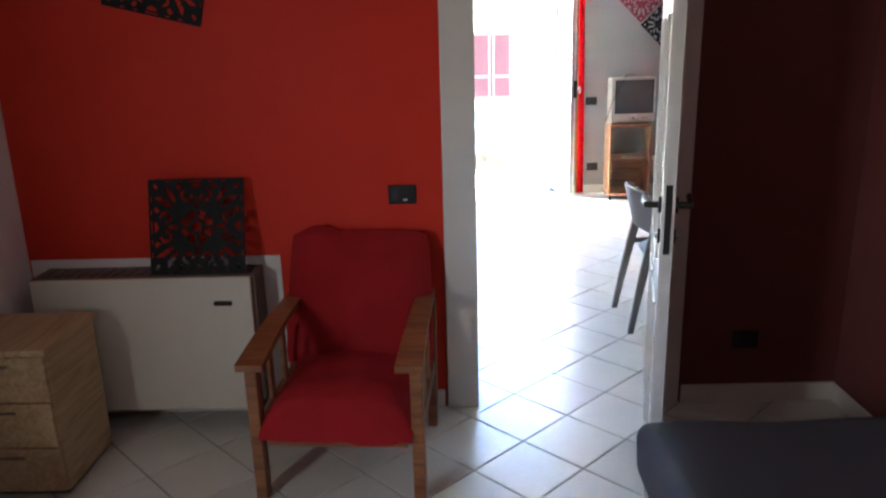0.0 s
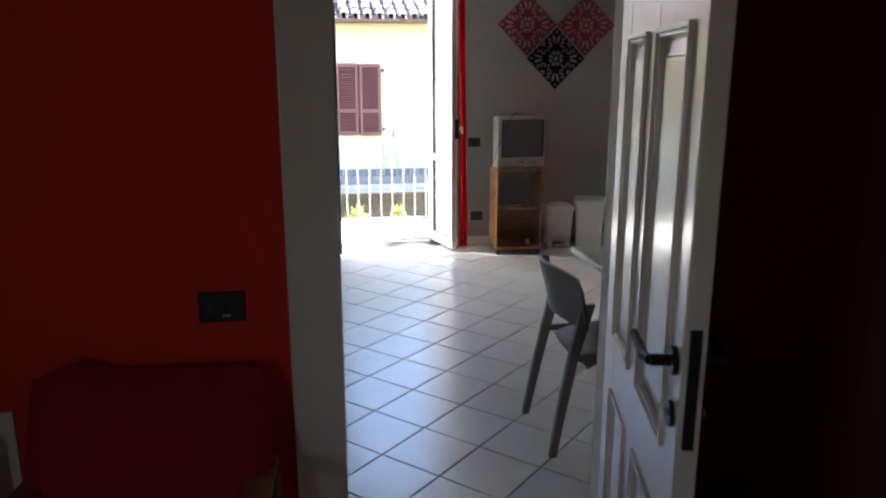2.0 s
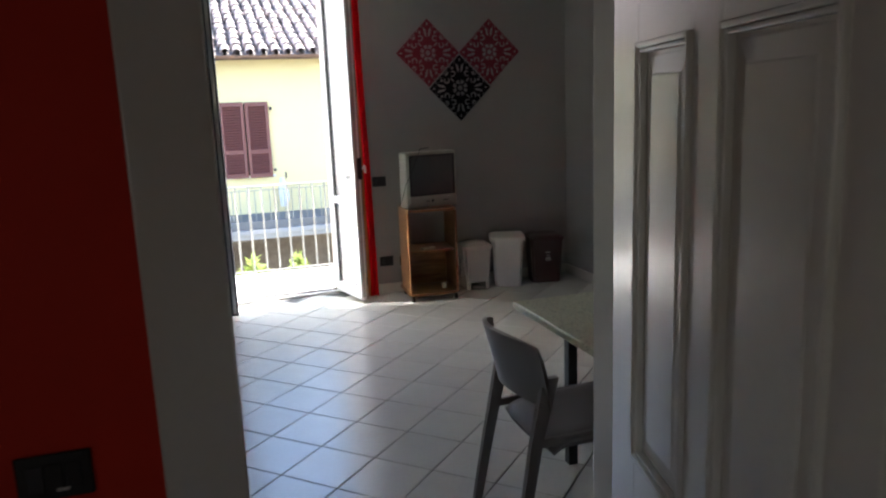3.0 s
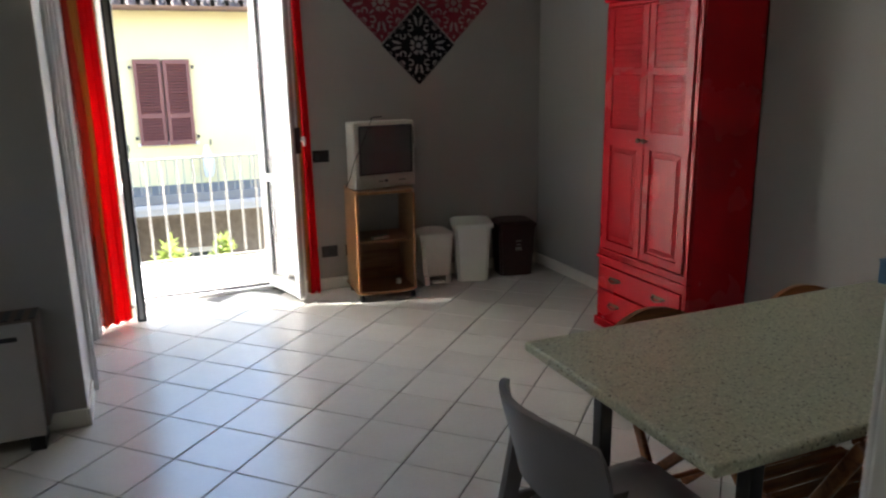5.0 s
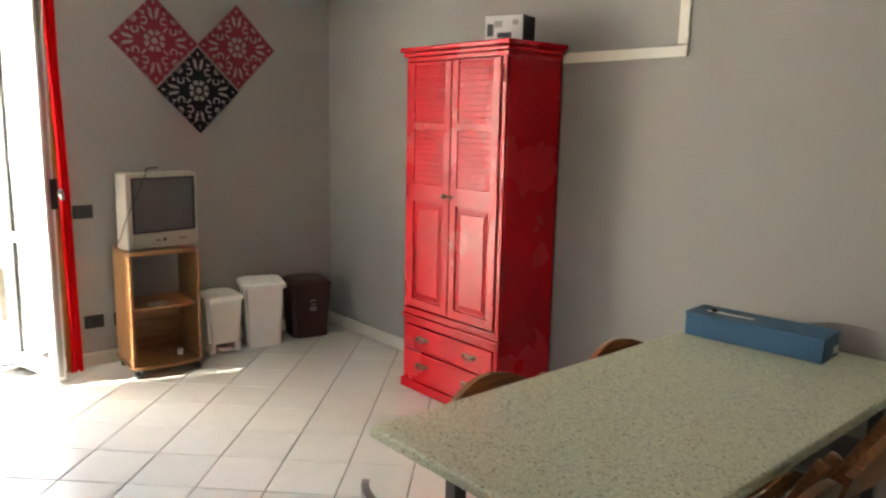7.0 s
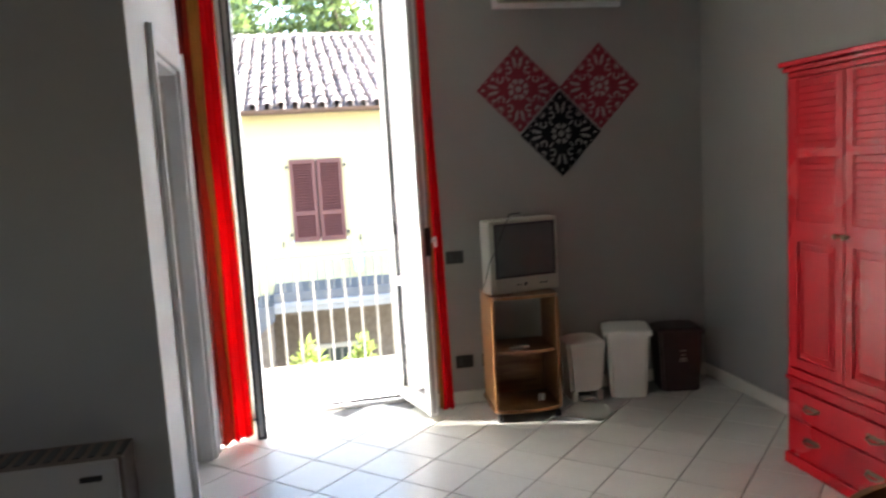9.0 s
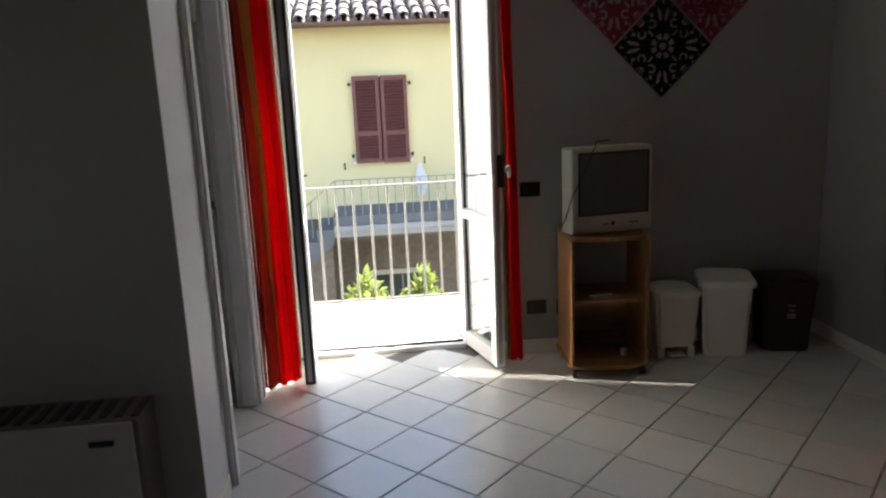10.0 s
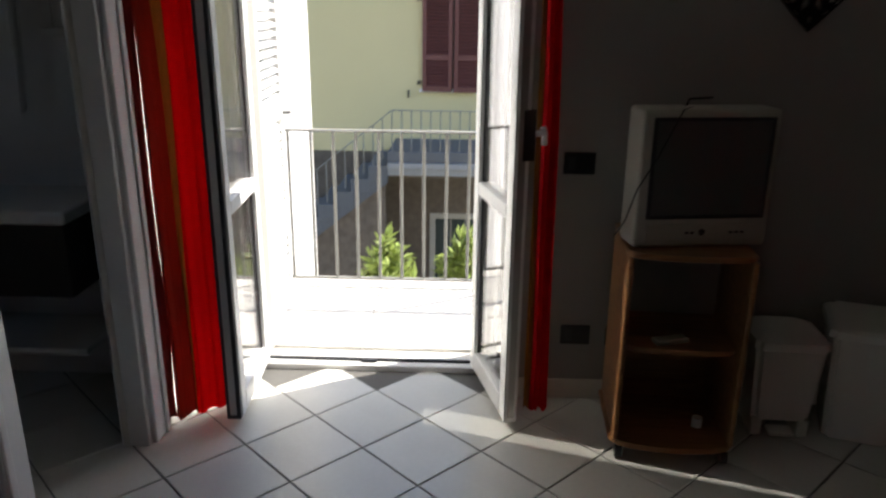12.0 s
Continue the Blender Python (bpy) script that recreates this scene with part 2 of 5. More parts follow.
# lighter copy of the step stone, giving the landing's sunlit edge by colour
SUNLIT_STONE = material("sunlit_ledge_stone", (0.27, 0.275, 0.28), 0.8, grain=24, depth=0.3, blotch=2, stain=0.3, bump=0.3, bump_scale=26)
PLASTER = material("beige_plaster", (0.40, 0.375, 0.32), 0.85, grain=40, depth=0.2, blotch=2, stain=0.25)
BRONZE = material("aged_bronze", (0.24, 0.13, 0.09), 0.35, 0.8, grain=60, depth=0.2)
DUSTY_GLASS = glass("dusty_pane_glass", 0.08, (0.68, 0.71, 0.62))
PAPER = material("printed_paper", (0.62, 0.62, 0.60), 0.6, grain=50, depth=0.15)
GUTTER = material("copper_gutter", (0.16, 0.10, 0.075), 0.5, 0.5, grain=30, depth=0.3)
INNER_DARK = material("dark_glass_door", (0.045, 0.058, 0.054), 0.55, grain=5, depth=0.2, spec=0.15)


# ---- building blocks ----
def box(bm, x0, x1, y0, y1, z0, z1, bevel=0.0, segments=1):
    made = bmesh.ops.create_cube(bm, size=1.0)["verts"]
    bmesh.ops.scale(bm, vec=(x1 - x0, y1 - y0, z1 - z0), verts=made)
    bmesh.ops.translate(bm, vec=((x0 + x1) / 2, (y0 + y1) / 2, (z0 + z1) / 2), verts=made)
    if bevel:
        edges = list({e for v in made for e in v.link_edges})
        bmesh.ops.bevel(bm, geom=edges, offset=bevel, segments=segments, affect="EDGES", profile=0.5)
    return bm


def slab(x0, x1, y0, y1, z0, z1, bevel=0.0, segments=1):
    return box(bmesh.new(), x0, x1, y0, y1, z0, z1, bevel, segments)


def rod(bm, a, b, r, sides=10, r2=None):
    a, b = Vector(a), Vector(b)
    d = b - a
    m = Matrix.Translation((a + b) / 2) @ d.to_track_quat("Z", "Y").to_matrix().to_4x4()
    bmesh.ops.create_cone(bm, cap_ends=True, segments=sides, radius1=r, radius2=r if r2 is None else r2, depth=d.length, matrix=m)
    return bm


def beam(bm, a, b, w, h, up=(0, 0, 1), bevel=0.003):
    """A straight bar of section w by h from a to b."""
    a, b = Vector(a), Vector(b)
    y = (b - a).normalized()
    x = y.cross(Vector(up)).normalized()
    z = x.cross(y)
    m = Matrix((x, y, z)).transposed().to_4x4()
    m.translation = (a + b) / 2
    part_bm = slab(-w / 2, w / 2, -(b - a).length / 2, (b - a).length / 2, -h / 2, h / 2, bevel)
    part_bm.transform(m)
    join(bm, part_bm)
    return bm


def join(bm, other):
    me = bpy.data.meshes.new("tmp")
    other.to_mesh(me)
    other.free()
    bm.from_mesh(me)
    bpy.data.meshes.remove(me)
    return bm


def tube(bm, points, r, sides=8):
    for a, b in zip(points, points[1:]):
        rod(bm, a, b, r, sides)
    for p in points[1:-1]:
        bmesh.ops.create_uvsphere(bm, u_segments=sides, v_segments=5, radius=r, matrix=Matrix.Translation(p))
    return bm


def weigh_normals(me, limit=0.62):
    """Smooth shading in which large flat faces keep their own normal and only the rounded edges turn."""
    me.shade_smooth()
    around = [[] for _ in me.vertices]
    faces = [(p.normal.copy(), p.area ** 2, tuple(p.vertices)) for p in me.polygons]
    for k, f in enumerate(faces):
        for v in f[2]:
            around[v].append(k)
    normals = []
    for n, area, verts in faces:
        for v in verts:
            total = Vector((0, 0, 0))
            for k in around[v]:
                if n.dot(faces[k][0]) > limit:
                    total += faces[k][0] * faces[k][1]
            normals.append(total.normalized() if total.length > 1e-20 else n)
    me.normals_split_custom_set(normals)


def mesh_of(name, bm, mat, smooth=False):
    me = bpy.data.meshes.new(name)
    bmesh.ops.recalc_face_normals(bm, faces=bm.faces)
    bm.to_mesh(me)
    bm.free()
    me.materials.append(mat)
    if smooth:
        weigh_normals(me)
    return me


def part(name, bm, mat, parent=None, label="", smooth=True):
    ob = new(name, mesh_of(name, bm, mat, smooth))
    if parent:
        ob.parent = parent
    if label:
        ob["label"] = label
    return ob


def thing(name, m, label, category, group="", kind=""):
    ob = new(name)
    ob.empty_display_size = 0.1
    ob.matrix_world = m
    return tagged(ob, label, category, group, kind)


def structure(name, bm, mat, label, category):
    ob = part(name, bm, mat, smooth=False)
    return tagged(ob, label, category, "", "structure")


def surface(rows):
    """A skin over a grid of points."""
    bm = bmesh.new()
    grid = [[bm.verts.new(p) for p in row] for row in rows]
    for r0, r1 in zip(grid, grid[1:]):
        for a, b, c, d in zip(r0, r0[1:], r1[1:], r1):
            bm.faces.new((a, b, c, d))
    return bm


def thicken(bm, t):
    bmesh.ops.recalc_face_normals(bm, faces=bm.faces)
    bmesh.ops.solidify(bm, geom=bm.faces[:], thickness=t)
    return bm


# ---- the setting ----
WALL_Y, WALL_BACK = 3.325, 3.435
DOOR_L, DOOR_R, DOOR_TOP = 0.795, 1.568, 2.10
FAR, OUT = 8.08, 8.49
RIGHT, LEFT = 3.90, 0.635
BLOCK = 6.46
CEIL = 2.96
OPEN_L, OPEN_R, OPEN_TOP = 0.87, 1.795, 2.90

bm = slab(-1.30, DOOR_L - 0.03, WALL_Y, 3.38, 0, CEIL)
box(bm, DOOR_L - 0.03, DOOR_R + 0.03, WALL_Y, 3.38, DOOR_TOP + 0.03, CEIL)
# the door leaf's shade is put into this stretch's colour
structure("wall_shade_brown", slab(DOOR_R + 0.03, 2.55, WALL_Y, 3.38, 0, CEIL), SHADE_BROWN_WALL, "wall behind the open door, its deep shade painted in as dark brown", "wall")
structure("wall_red", bm, RED_WALL, "glossy red painted wall beside the doorway", "wall")
bm = slab(-1.75, DOOR_L - 0.03, 3.38, WALL_BACK, 0, CEIL)
box(bm, DOOR_R + 0.03, RIGHT, 3.38, WALL_BACK, 0, CEIL)
box(bm, DOOR_L - 0.03, DOOR_R + 0.03, 3.38, WALL_BACK, DOOR_TOP + 0.03, CEIL)
structure("wall_partition", bm, GREY_WALL, "grey painted partition wall with a doorway", "wall")
structure("wall_shade_brown_east", slab(2.40, 2.55, -1.6, WALL_Y, 0, CEIL), SHADE_BROWN_WALL, "side wall, its deep shade painted in as dark brown", "wall")
# unseen south wall, coloured dark so that it bounces less light
structure("wall_shade_brown_south", slab(-1.30, 2.55, -1.75, -1.6, 0, CEIL), SHADE_BROWN_WALL, "unseen wall closing the room, darkened to cut bounced light", "wall")
bm = slab(-1.30, -1.15, -1.6, 0.07, 0, CEIL)
box(bm, -1.30, -1.15, 0.53, WALL_Y, 0, CEIL)
box(bm, -1.30, -1.15, 0.07, 0.53, 0, 1.02)
box(bm, -1.30, -1.15, 0.07, 0.53, 1.62, CEIL)
structure("wall_pale_west", bm, WHITE_WALL, "pale lilac white side wall with a window opening", "wall")

structure("wall_east", slab(RIGHT, RIGHT + 0.15, 3.33, OUT, 0, CEIL), GREY_WALL, "warm grey painted side wall", "wall")
bm = slab(LEFT - 0.1, 0.80, FAR, OUT, 0, CEIL)
box(bm, 1.88, RIGHT, FAR, OUT, 0, CEIL)
box(bm, 0.80, OPEN_L, 8.36, OUT, 0, CEIL)
box(bm, OPEN_R, 1.88, 8.36, OUT, 0, CEIL)
box(bm, 0.80, 1.88, FAR, OUT, OPEN_TOP + 0.06, CEIL)
box(bm, OPEN_L, OPEN_R, 8.36, OUT, OPEN_TOP, OPEN_TOP + 0.06)
structure("wall_north", bm, GREY_WALL, "dark grey painted end wall pierced by the balcony door", "wall")
bm = slab(-1.75, LEFT, BLOCK, BLOCK + 0.008, 0, CEIL)
box(bm, -1.75, LEFT - 0.1, BLOCK + 0.008, BLOCK + 0.10, 0, CEIL)
structure("wall_block", bm, GREY_WALL, "grey painted wall of the side room", "wall")
SIDE_N, SIDE_F, SIDE_TOP = 6.955, 7.66, 2.13
bm = slab(LEFT - 0.1, LEFT, BLOCK + 0.008, SIDE_N, 0, CEIL)
box(bm, LEFT - 0.1, LEFT, SIDE_F, FAR, 0, CEIL)
box(bm, LEFT - 0.1, LEFT, SIDE_N, SIDE_F, SIDE_TOP, CEIL)
structure("wall_side_door", bm, WHITE_WALL, "white painted short wall round the side doorway", "wall")
# both openings are unseen additions, one to brighten each room
bm = slab(-1.9, -1.75, 3.38, 4.75, 0, CEIL)
box(bm, -1.9, -1.75, 5.15, 7.24, 0, CEIL)
box(bm, -1.9, -1.75, 7.56, OUT, 0, CEIL)
box(bm, -1.9, -1.75, 7.24, 7.56, 0, 1.35)
box(bm, -1.9, -1.75, 7.24, 7.56, 1.85, CEIL)
box(bm, -1.9, -1.75, 4.75, 5.15, 0, 1.2)
box(bm, -1.9, -1.75, 4.75, 5.15, 1.85, CEIL)
structure("wall_west", bm, GREY_WALL, "plain grey wall with two unseen openings added to let in light", "wall")
bm = slab(-1.75, 0.20, FAR + 0.1, OUT, 0, CEIL)
box(bm, 0.42, LEFT - 0.1, FAR + 0.1, OUT, 0, CEIL)
box(bm, 0.20, 0.42, FAR + 0.1, OUT, 0, 1.42)
box(bm, 0.20, 0.42, FAR + 0.1, OUT, 2.5, CEIL)
structure("wall_side_room", bm, WHITE_WALL, "white wall of the side room with a small window", "wall")
bm = slab(-1.30, 2.55, -1.75, 3.38, CEIL, CEIL + 0.12)
box(bm, -1.9, RIGHT + 0.15, 3.38, OUT, CEIL, CEIL + 0.12)
structure("ceiling", bm, CEILING, "plain white ceiling", "ceiling")

# white plaster of the balcony door's reveal
bm = slab(0.80, 0.806, FAR + 0.002, 8.279, 0, OPEN_TOP + 0.054)
box(bm, 1.874, 1.88, FAR + 0.002, 8.279, 0, OPEN_TOP + 0.054)
box(bm, 0.80, 1.88, FAR + 0.002, 8.279, OPEN_TOP + 0.054, OPEN_TOP + 0.06)
structure("trim_reveal", bm, WHITE_WALL, "white plastered reveal of the balcony door", "reveal")

# skirting
def skirting(name, x0, x1, y0, y1, label="pale cream skirting board along the wall"):
    structure(name, slab(x0, x1, y0, y1, 0, 0.085, 0.004), CREAM, label, "baseboard")
skirting("baseboard_north", 1.89, RIGHT, FAR - 0.013, FAR)
skirting("baseboard_east", RIGHT - 0.013, RIGHT, WALL_BACK, FAR - 0.014)
skirting("baseboard_red", 0.0, 0.645, WALL_Y - 0.013, WALL_Y)
skirting("baseboard_red_east", 1.71, 2.40, WALL_Y - 0.013, WALL_Y)
skirting("baseboard_red_side", 2.387, 2.40, -1.6, WALL_Y - 0.014)
skirting("baseboard_block", -1.75, LEFT, BLOCK - 0.013, BLOCK)
skirting("baseboard_side", LEFT, LEFT + 0.013, BLOCK - 0.013, 6.80)

# casing and lining of the inner doorway
def casing(name, label, pieces, mat):
    bm = bmesh.new()
    for p in pieces:
        box(bm, *p, 0.006, 2)
    ob = part(name, bm, mat)
    return tagged(ob, label, "door frame", "", "structure")
casing("door_frame", "white gloss painted wooden door frame", [
    (0.655, DOOR_L, WALL_Y - 0.022, WALL_Y - 0.001, 0, DOOR_TOP + 0.14), (DOOR_R, 1.695, WALL_Y - 0.022, WALL_Y - 0.001, 0, DOOR_TOP + 0.14),
    (DOOR_L, DOOR_R, WALL_Y - 0.022, WALL_Y - 0.001, DOOR_TOP, DOOR_TOP + 0.14),
    (0.70, DOOR_L, WALL_BACK + 0.001, WALL_BACK + 0.018, 0, DOOR_TOP + 0.10), (DOOR_R + 0.014, 1.66, WALL_BACK + 0.001, WALL_BACK + 0.018, 0, DOOR_TOP + 0.10),
    (DOOR_L, DOOR_R, WALL_BACK + 0.001, WALL_BACK + 0.018, DOOR_TOP, DOOR_TOP + 0.10),
    (DOOR_L - 0.029, DOOR_L, WALL_Y, WALL_BACK, 0, DOOR_TOP), (DOOR_R, DOOR_R + 0.029, WALL_Y, WALL_BACK, 0, DOOR_TOP),
    (DOOR_L, DOOR_R, WALL_Y, WALL_BACK, DOOR_TOP, DOOR_TOP + 0.029)], GLOSS_WHITE)
casing("side_door_frame", "white painted wooden frame of the side doorway", [
    (LEFT + 0.001, LEFT + 0.02, SIDE_N - 0.10, SIDE_N, 0, SIDE_TOP + 0.10), (LEFT + 0.001, LEFT + 0.02, SIDE_F, SIDE_F + 0.10, 0, SIDE_TOP + 0.10),
    (LEFT + 0.001, LEFT + 0.02, SIDE_N, SIDE_F, SIDE_TOP, SIDE_TOP + 0.10),
    (LEFT + 0.02, LEFT + 0.03, SIDE_N - 0.10, SIDE_N - 0.07, 0, SIDE_TOP + 0.10), (LEFT + 0.02, LEFT + 0.03, SIDE_F + 0.07, SIDE_F + 0.10, 0, SIDE_TOP + 0.10),
    (LEFT - 0.101, LEFT, SIDE_N, SIDE_N + 0.025, 0, SIDE_TOP), (LEFT - 0.101, LEFT, SIDE_F - 0.025, SIDE_F, 0, SIDE_TOP),
    (LEFT - 0.101, LEFT, SIDE_N + 0.025, SIDE_F - 0.025, SIDE_TOP - 0.025, SIDE_TOP)], PVC)
# raised moulding strip on the side wall
bm = slab(RIGHT - 0.014, RIGHT, 5.15, 5.88, 1.85, 1.90, 0.003)
box(bm, RIGHT - 0.014, RIGHT, 5.15, 5.20, 1.905, CEIL, 0.003)
structure("trim_moulding", bm, CREAM, "cream flat moulding strip on the grey wall", "moulding")
# painted white field behind the heater
structure("trim_white_field", slab(-1.14, -0.055, WALL_Y - 0.006, WALL_Y, 0, 0.735), WHITE_WALL, "white panel low on the red wall behind the heater", "wall panel")

# threshold, balcony
bm = slab(OPEN_L, OPEN_R, 8.27, 8.36, -0.02, 0.022, 0.004)
structure("threshold", bm, PVC, "pale threshold of the balcony door", "threshold")
bm = slab(OPEN_L, OPEN_R, 8.31, 8.325, 0.022, 0.034, 0.002)
box(bm, 1.30, 1.37, 8.295, 8.312, 0.022, 0.036, 0.003)
structure("trim_threshold_seal", bm, GASKET, "dark seal and strike plate on the threshold", "seal")
bm = slab(0.70, 3.6, 8.36, 9.40, -0.22, -0.012, 0.006)
balcony = structure("balcony_floor", bm, BALCONY, "sunlit pale balcony slab", "balcony")
for k in range(5):
    x0 = 0.70 + k * 0.58
    for y0, y1 in ((OUT, 8.75), (8.754, 9.395)):
        part("paving_slab", slab(x0 + 0.002, x0 + 0.576, y0 + 0.002, y1 - 0.002, -0.012, 0.004, 0.003), BALCONY, balcony)

# ground of the courtyard, down to the horizon
GZ = -3.25
structure("ground", slab(-400, 400, OUT + 0.3, 800, GZ - 0.2, GZ), GROUND, "gravelled courtyard ground", "ground")
bm = slab(-1.9, RIGHT + 0.15, OUT - 0.1, OUT, GZ, -0.22)
structure("wall_lower", bm, YELLOW_RENDER, "rendered outer wall below the balcony", "wall")

# ---- inner door leaf ----
def fielded(x0, x1, z0, z1, base, top, slope):
    """A raised panel: a step, a broad sloping margin and a flat field, in the xz plane."""
    bm = bmesh.new()
    rings = []
    for inset, y in ((0.0, base), (0.006, base + 0.25 * (top - base)), (slope, base + 0.75 * (top - base)), (slope + 0.003, top)):
        rings.append([bm.verts.new((x, y, z)) for x, z in ((x0 + inset, z0 + inset), (x1 - inset, z0 + inset), (x1 - inset, z1 - inset), (x0 + inset, z1 - inset))])
    for a, b in zip(rings, rings[1:]):
        for k in range(4):
            bm.faces.new((a[k], a[(k + 1) % 4], b[(k + 1) % 4], b[k]))
    bm.faces.new(rings[-1])
    bm.faces.new(rings[0][::-1])
    return bm


def panelled_leaf(root, width, height, thick, columns, rows, mat):
    """Stiles and rails with raised panels in moulded fields; hinge at x = 0, the leaf along +x, its faces at y = 0 and -thick."""
    core = slab(0, width, -thick * 0.72, -thick * 0.28, 0, height)
    for a, b in zip([0] + [c[1] for c in columns], [c[0] for c in columns] + [width]):
        box(core, a, b, -thick, 0, 0, height, 0.002)
    for c in columns:
        for a, b in zip([0] + [r[1] for r in rows], [r[0] for r in rows] + [height]):
            box(core, c[0], c[1], -thick + 0.0005, -0.0005, a, b)
    part("leaf_frame", core, mat, root, smooth=False)
    for c in columns:
        for r in rows:
            for y0, y1, s in ((-thick * 0.28, 0.009, 1), (-thick - 0.009, -thick * 0.72, -1)):
                rim = bmesh.new()
                for inset, wide, drop in ((0.0, 0.010, 0.0), (0.010, 0.008, 0.005)):
                    xa, xb, za, zb = c[0] + inset, c[1] - inset, r[0] + inset, r[1] - inset
                    lo, hi = (y0, y1 - drop) if s > 0 else (y0 + drop, y1)
                    for p in ((xa, xa + wide, za, zb), (xb - wide, xb, za, zb), (xa + wide, xb - wide, za, za + wide), (xa + wide, xb - wide, zb - wide, zb)):
                        box(rim, p[0], p[1], lo, hi, p[2], p[3], 0.003, 2)
                part("panel_moulding", rim, mat, root)
                base, top = (-thick * 0.28 - 0.001, -0.003) if s > 0 else (-thick * 0.72 + 0.001, -thick + 0.003)
                part("panel", fielded(c[0] + 0.020, c[1] - 0.020, r[0] + 0.020, r[1] - 0.020, base, top, 0.034), mat, root, smooth=False)


def lever_set(root, x, z, y, s, mat, way):
    """A long plate, a neck and a lever; s: the side it stands out to, way: the way in which the lever points."""
    plate = part("handle_rose", rod(bmesh.new(), (x, y, z), (x, y + s * 0.010, z), 0.026, 20), mat, root, "dark metal handle rose")
    part("key_rose", rod(bmesh.new(), (x, y, z - 0.10), (x, y + s * 0.008, z - 0.10), 0.024, 20), mat, root, "dark metal key rose")
    lever = rod(bmesh.new(), (x, y, z), (x, y + s * 0.045, z), 0.011, 12)
    tube(lever, [(x, y + s * 0.045, z), (x + way * 0.03, y + s * 0.05, z - 0.004), (x + way * 0.125, y + s * 0.05, z + 0.004)], 0.0095, 10)
    part("lever", lever, mat, plate)
    part("lock_cylinder", rod(bmesh.new(), (x, y + s * 0.006, z - 0.10), (x, y + s * 0.016, z - 0.10), 0.010, 12), METAL, plate)


leaf_angle = math.degrees(math.atan2(2.465 - 3.285, 1.374 - 1.575))
door = thing("door", pose(1.575, 3.285, 0.008, 0, 0, leaf_angle), "white gloss panelled wooden door standing open", "door", kind="")
panelled_leaf(door, 0.825, 2.09, 0.040, [(0.139, 0.370), (0.467, 0.735)], [(0.16, 0.75), (0.898, 1.662)], GLOSS_WHITE)
lever_set(door, 0.785, 1.09, -0.040, -1, DARK_METAL, -1)
lever_set(door, 0.785, 1.09, 0.0, 1, DARK_METAL, -1)
part("lock_faceplate", slab(0.825, 0.8275, -0.030, -0.010, 0.94, 1.16), DARK_METAL, door)
for z in (0.25, 1.05, 1.85):
    part("hinge", rod(bmesh.new(), (0.0, 0.008, z - 0.045), (0.0, 0.008, z + 0.045), 0.008, 10), METAL, door)

side_leaf = thing("side_door", pose(LEFT - 0.09, SIDE_F - 0.03, 0.008, 0, 0, 104), "white panelled side door standing open", "door")
panelled_leaf(side_leaf, 0.52, 2.06, 0.04, [(0.08, 0.23), (0.29, 0.44)], [(0.16, 0.92), (1.01, 1.90)], GLOSS_WHITE)
lever_set(side_leaf, 0.47, 1.07, 0.0, 1, DARK_METAL, -1)


# ---- balcony door ----
frame_bm = bmesh.new()
for p in ((0.80, OPEN_L, 8.28, 8.36, 0.0, OPEN_TOP + 0.06), (OPEN_R, 1.88, 8.28, 8.36, 0.0, OPEN_TOP + 0.06), (OPEN_L, OPEN_R, 8.28, 8.36, OPEN_TOP - 0.03, OPEN_TOP + 0.06)):
    box(frame_bm, *p, 0.006, 2)
balcony_frame = tagged(part("window_frame", frame_bm, PVC), "white plastic frame of the balcony door", "door frame", "", "structure")
part("latch", slab(1.28, 1.34, 8.268, 8.28, OPEN_TOP - 0.02, OPEN_TOP + 0.005, 0.003), DARK_METAL, balcony_frame)


def glazed_leaf(name, m, width, label, edge_mat):
    root = thing(name, m, label, "balcony door", "leaves of the balcony door")
    z0, z1, s = 0.03, OPEN_TOP - 0.035, 0.062
    bm = bmesh.new()
    for p in ((0, s, z0, z1), (width - s, width, z0, z1), (s, width - s, z0, z0 + 0.085), (s, width - s, z1 - s, z1), (s, width - s, 0.80, 0.855)):
        box(bm, p[0], p[1], -0.028, 0.028, p[2], p[3], 0.007, 2)
    part("leaf_frame", bm, PVC, root)
    bm = bmesh.new()
    for p in ((s, s + 0.008, z0 + 0.085, z1 - s), (width - s - 0.008, width - s, z0 + 0.085, z1 - s)):
        box(bm, p[0], p[1], -0.012, 0.012, p[2], p[3])
    part("glazing_seal", bm, GASKET, root)
    for a, b in ((z0 + 0.085, 0.80), (0.855, z1 - s)):
        for y in (-0.010, 0.006):
            pane = part("pane", slab(s, width - s, y, y + 0.004, a, b), GLASS, root, smooth=False)
            pane.visible_shadow = False
    edge = slab(width, width + 0.012, -0.030, 0.022, z0, z1, 0.003)
    edge_ob = part("edge_strip", edge, edge_mat, root, "rebated edge with lock hardware")
    part("lock_rail", slab(width + 0.012, width + 0.0145, -0.016, 0.008, z0 + 0.02, z1 - 0.02), METAL, edge_ob)
    for z in (0.3, 0.62, 1.35, 1.9, 2.4):
        part("lock_cam", slab(width + 0.0145, width + 0.018, -0.010, 0.006, z - 0.05, z + 0.05, 0.002), METAL, edge_ob)
    return root


a_left = math.degrees(math.atan2(7.785 - 8.295, 0.897 - 0.87))
glazed_leaf("balcony_door_leaf", pose(0.872, 8.292, 0, 0, 0, a_left), 0.495, "white glazed balcony door leaf standing open, dark edge", GASKET)
a_right = math.degrees(math.atan2(7.824 - 8.30, 1.926 - 1.800))
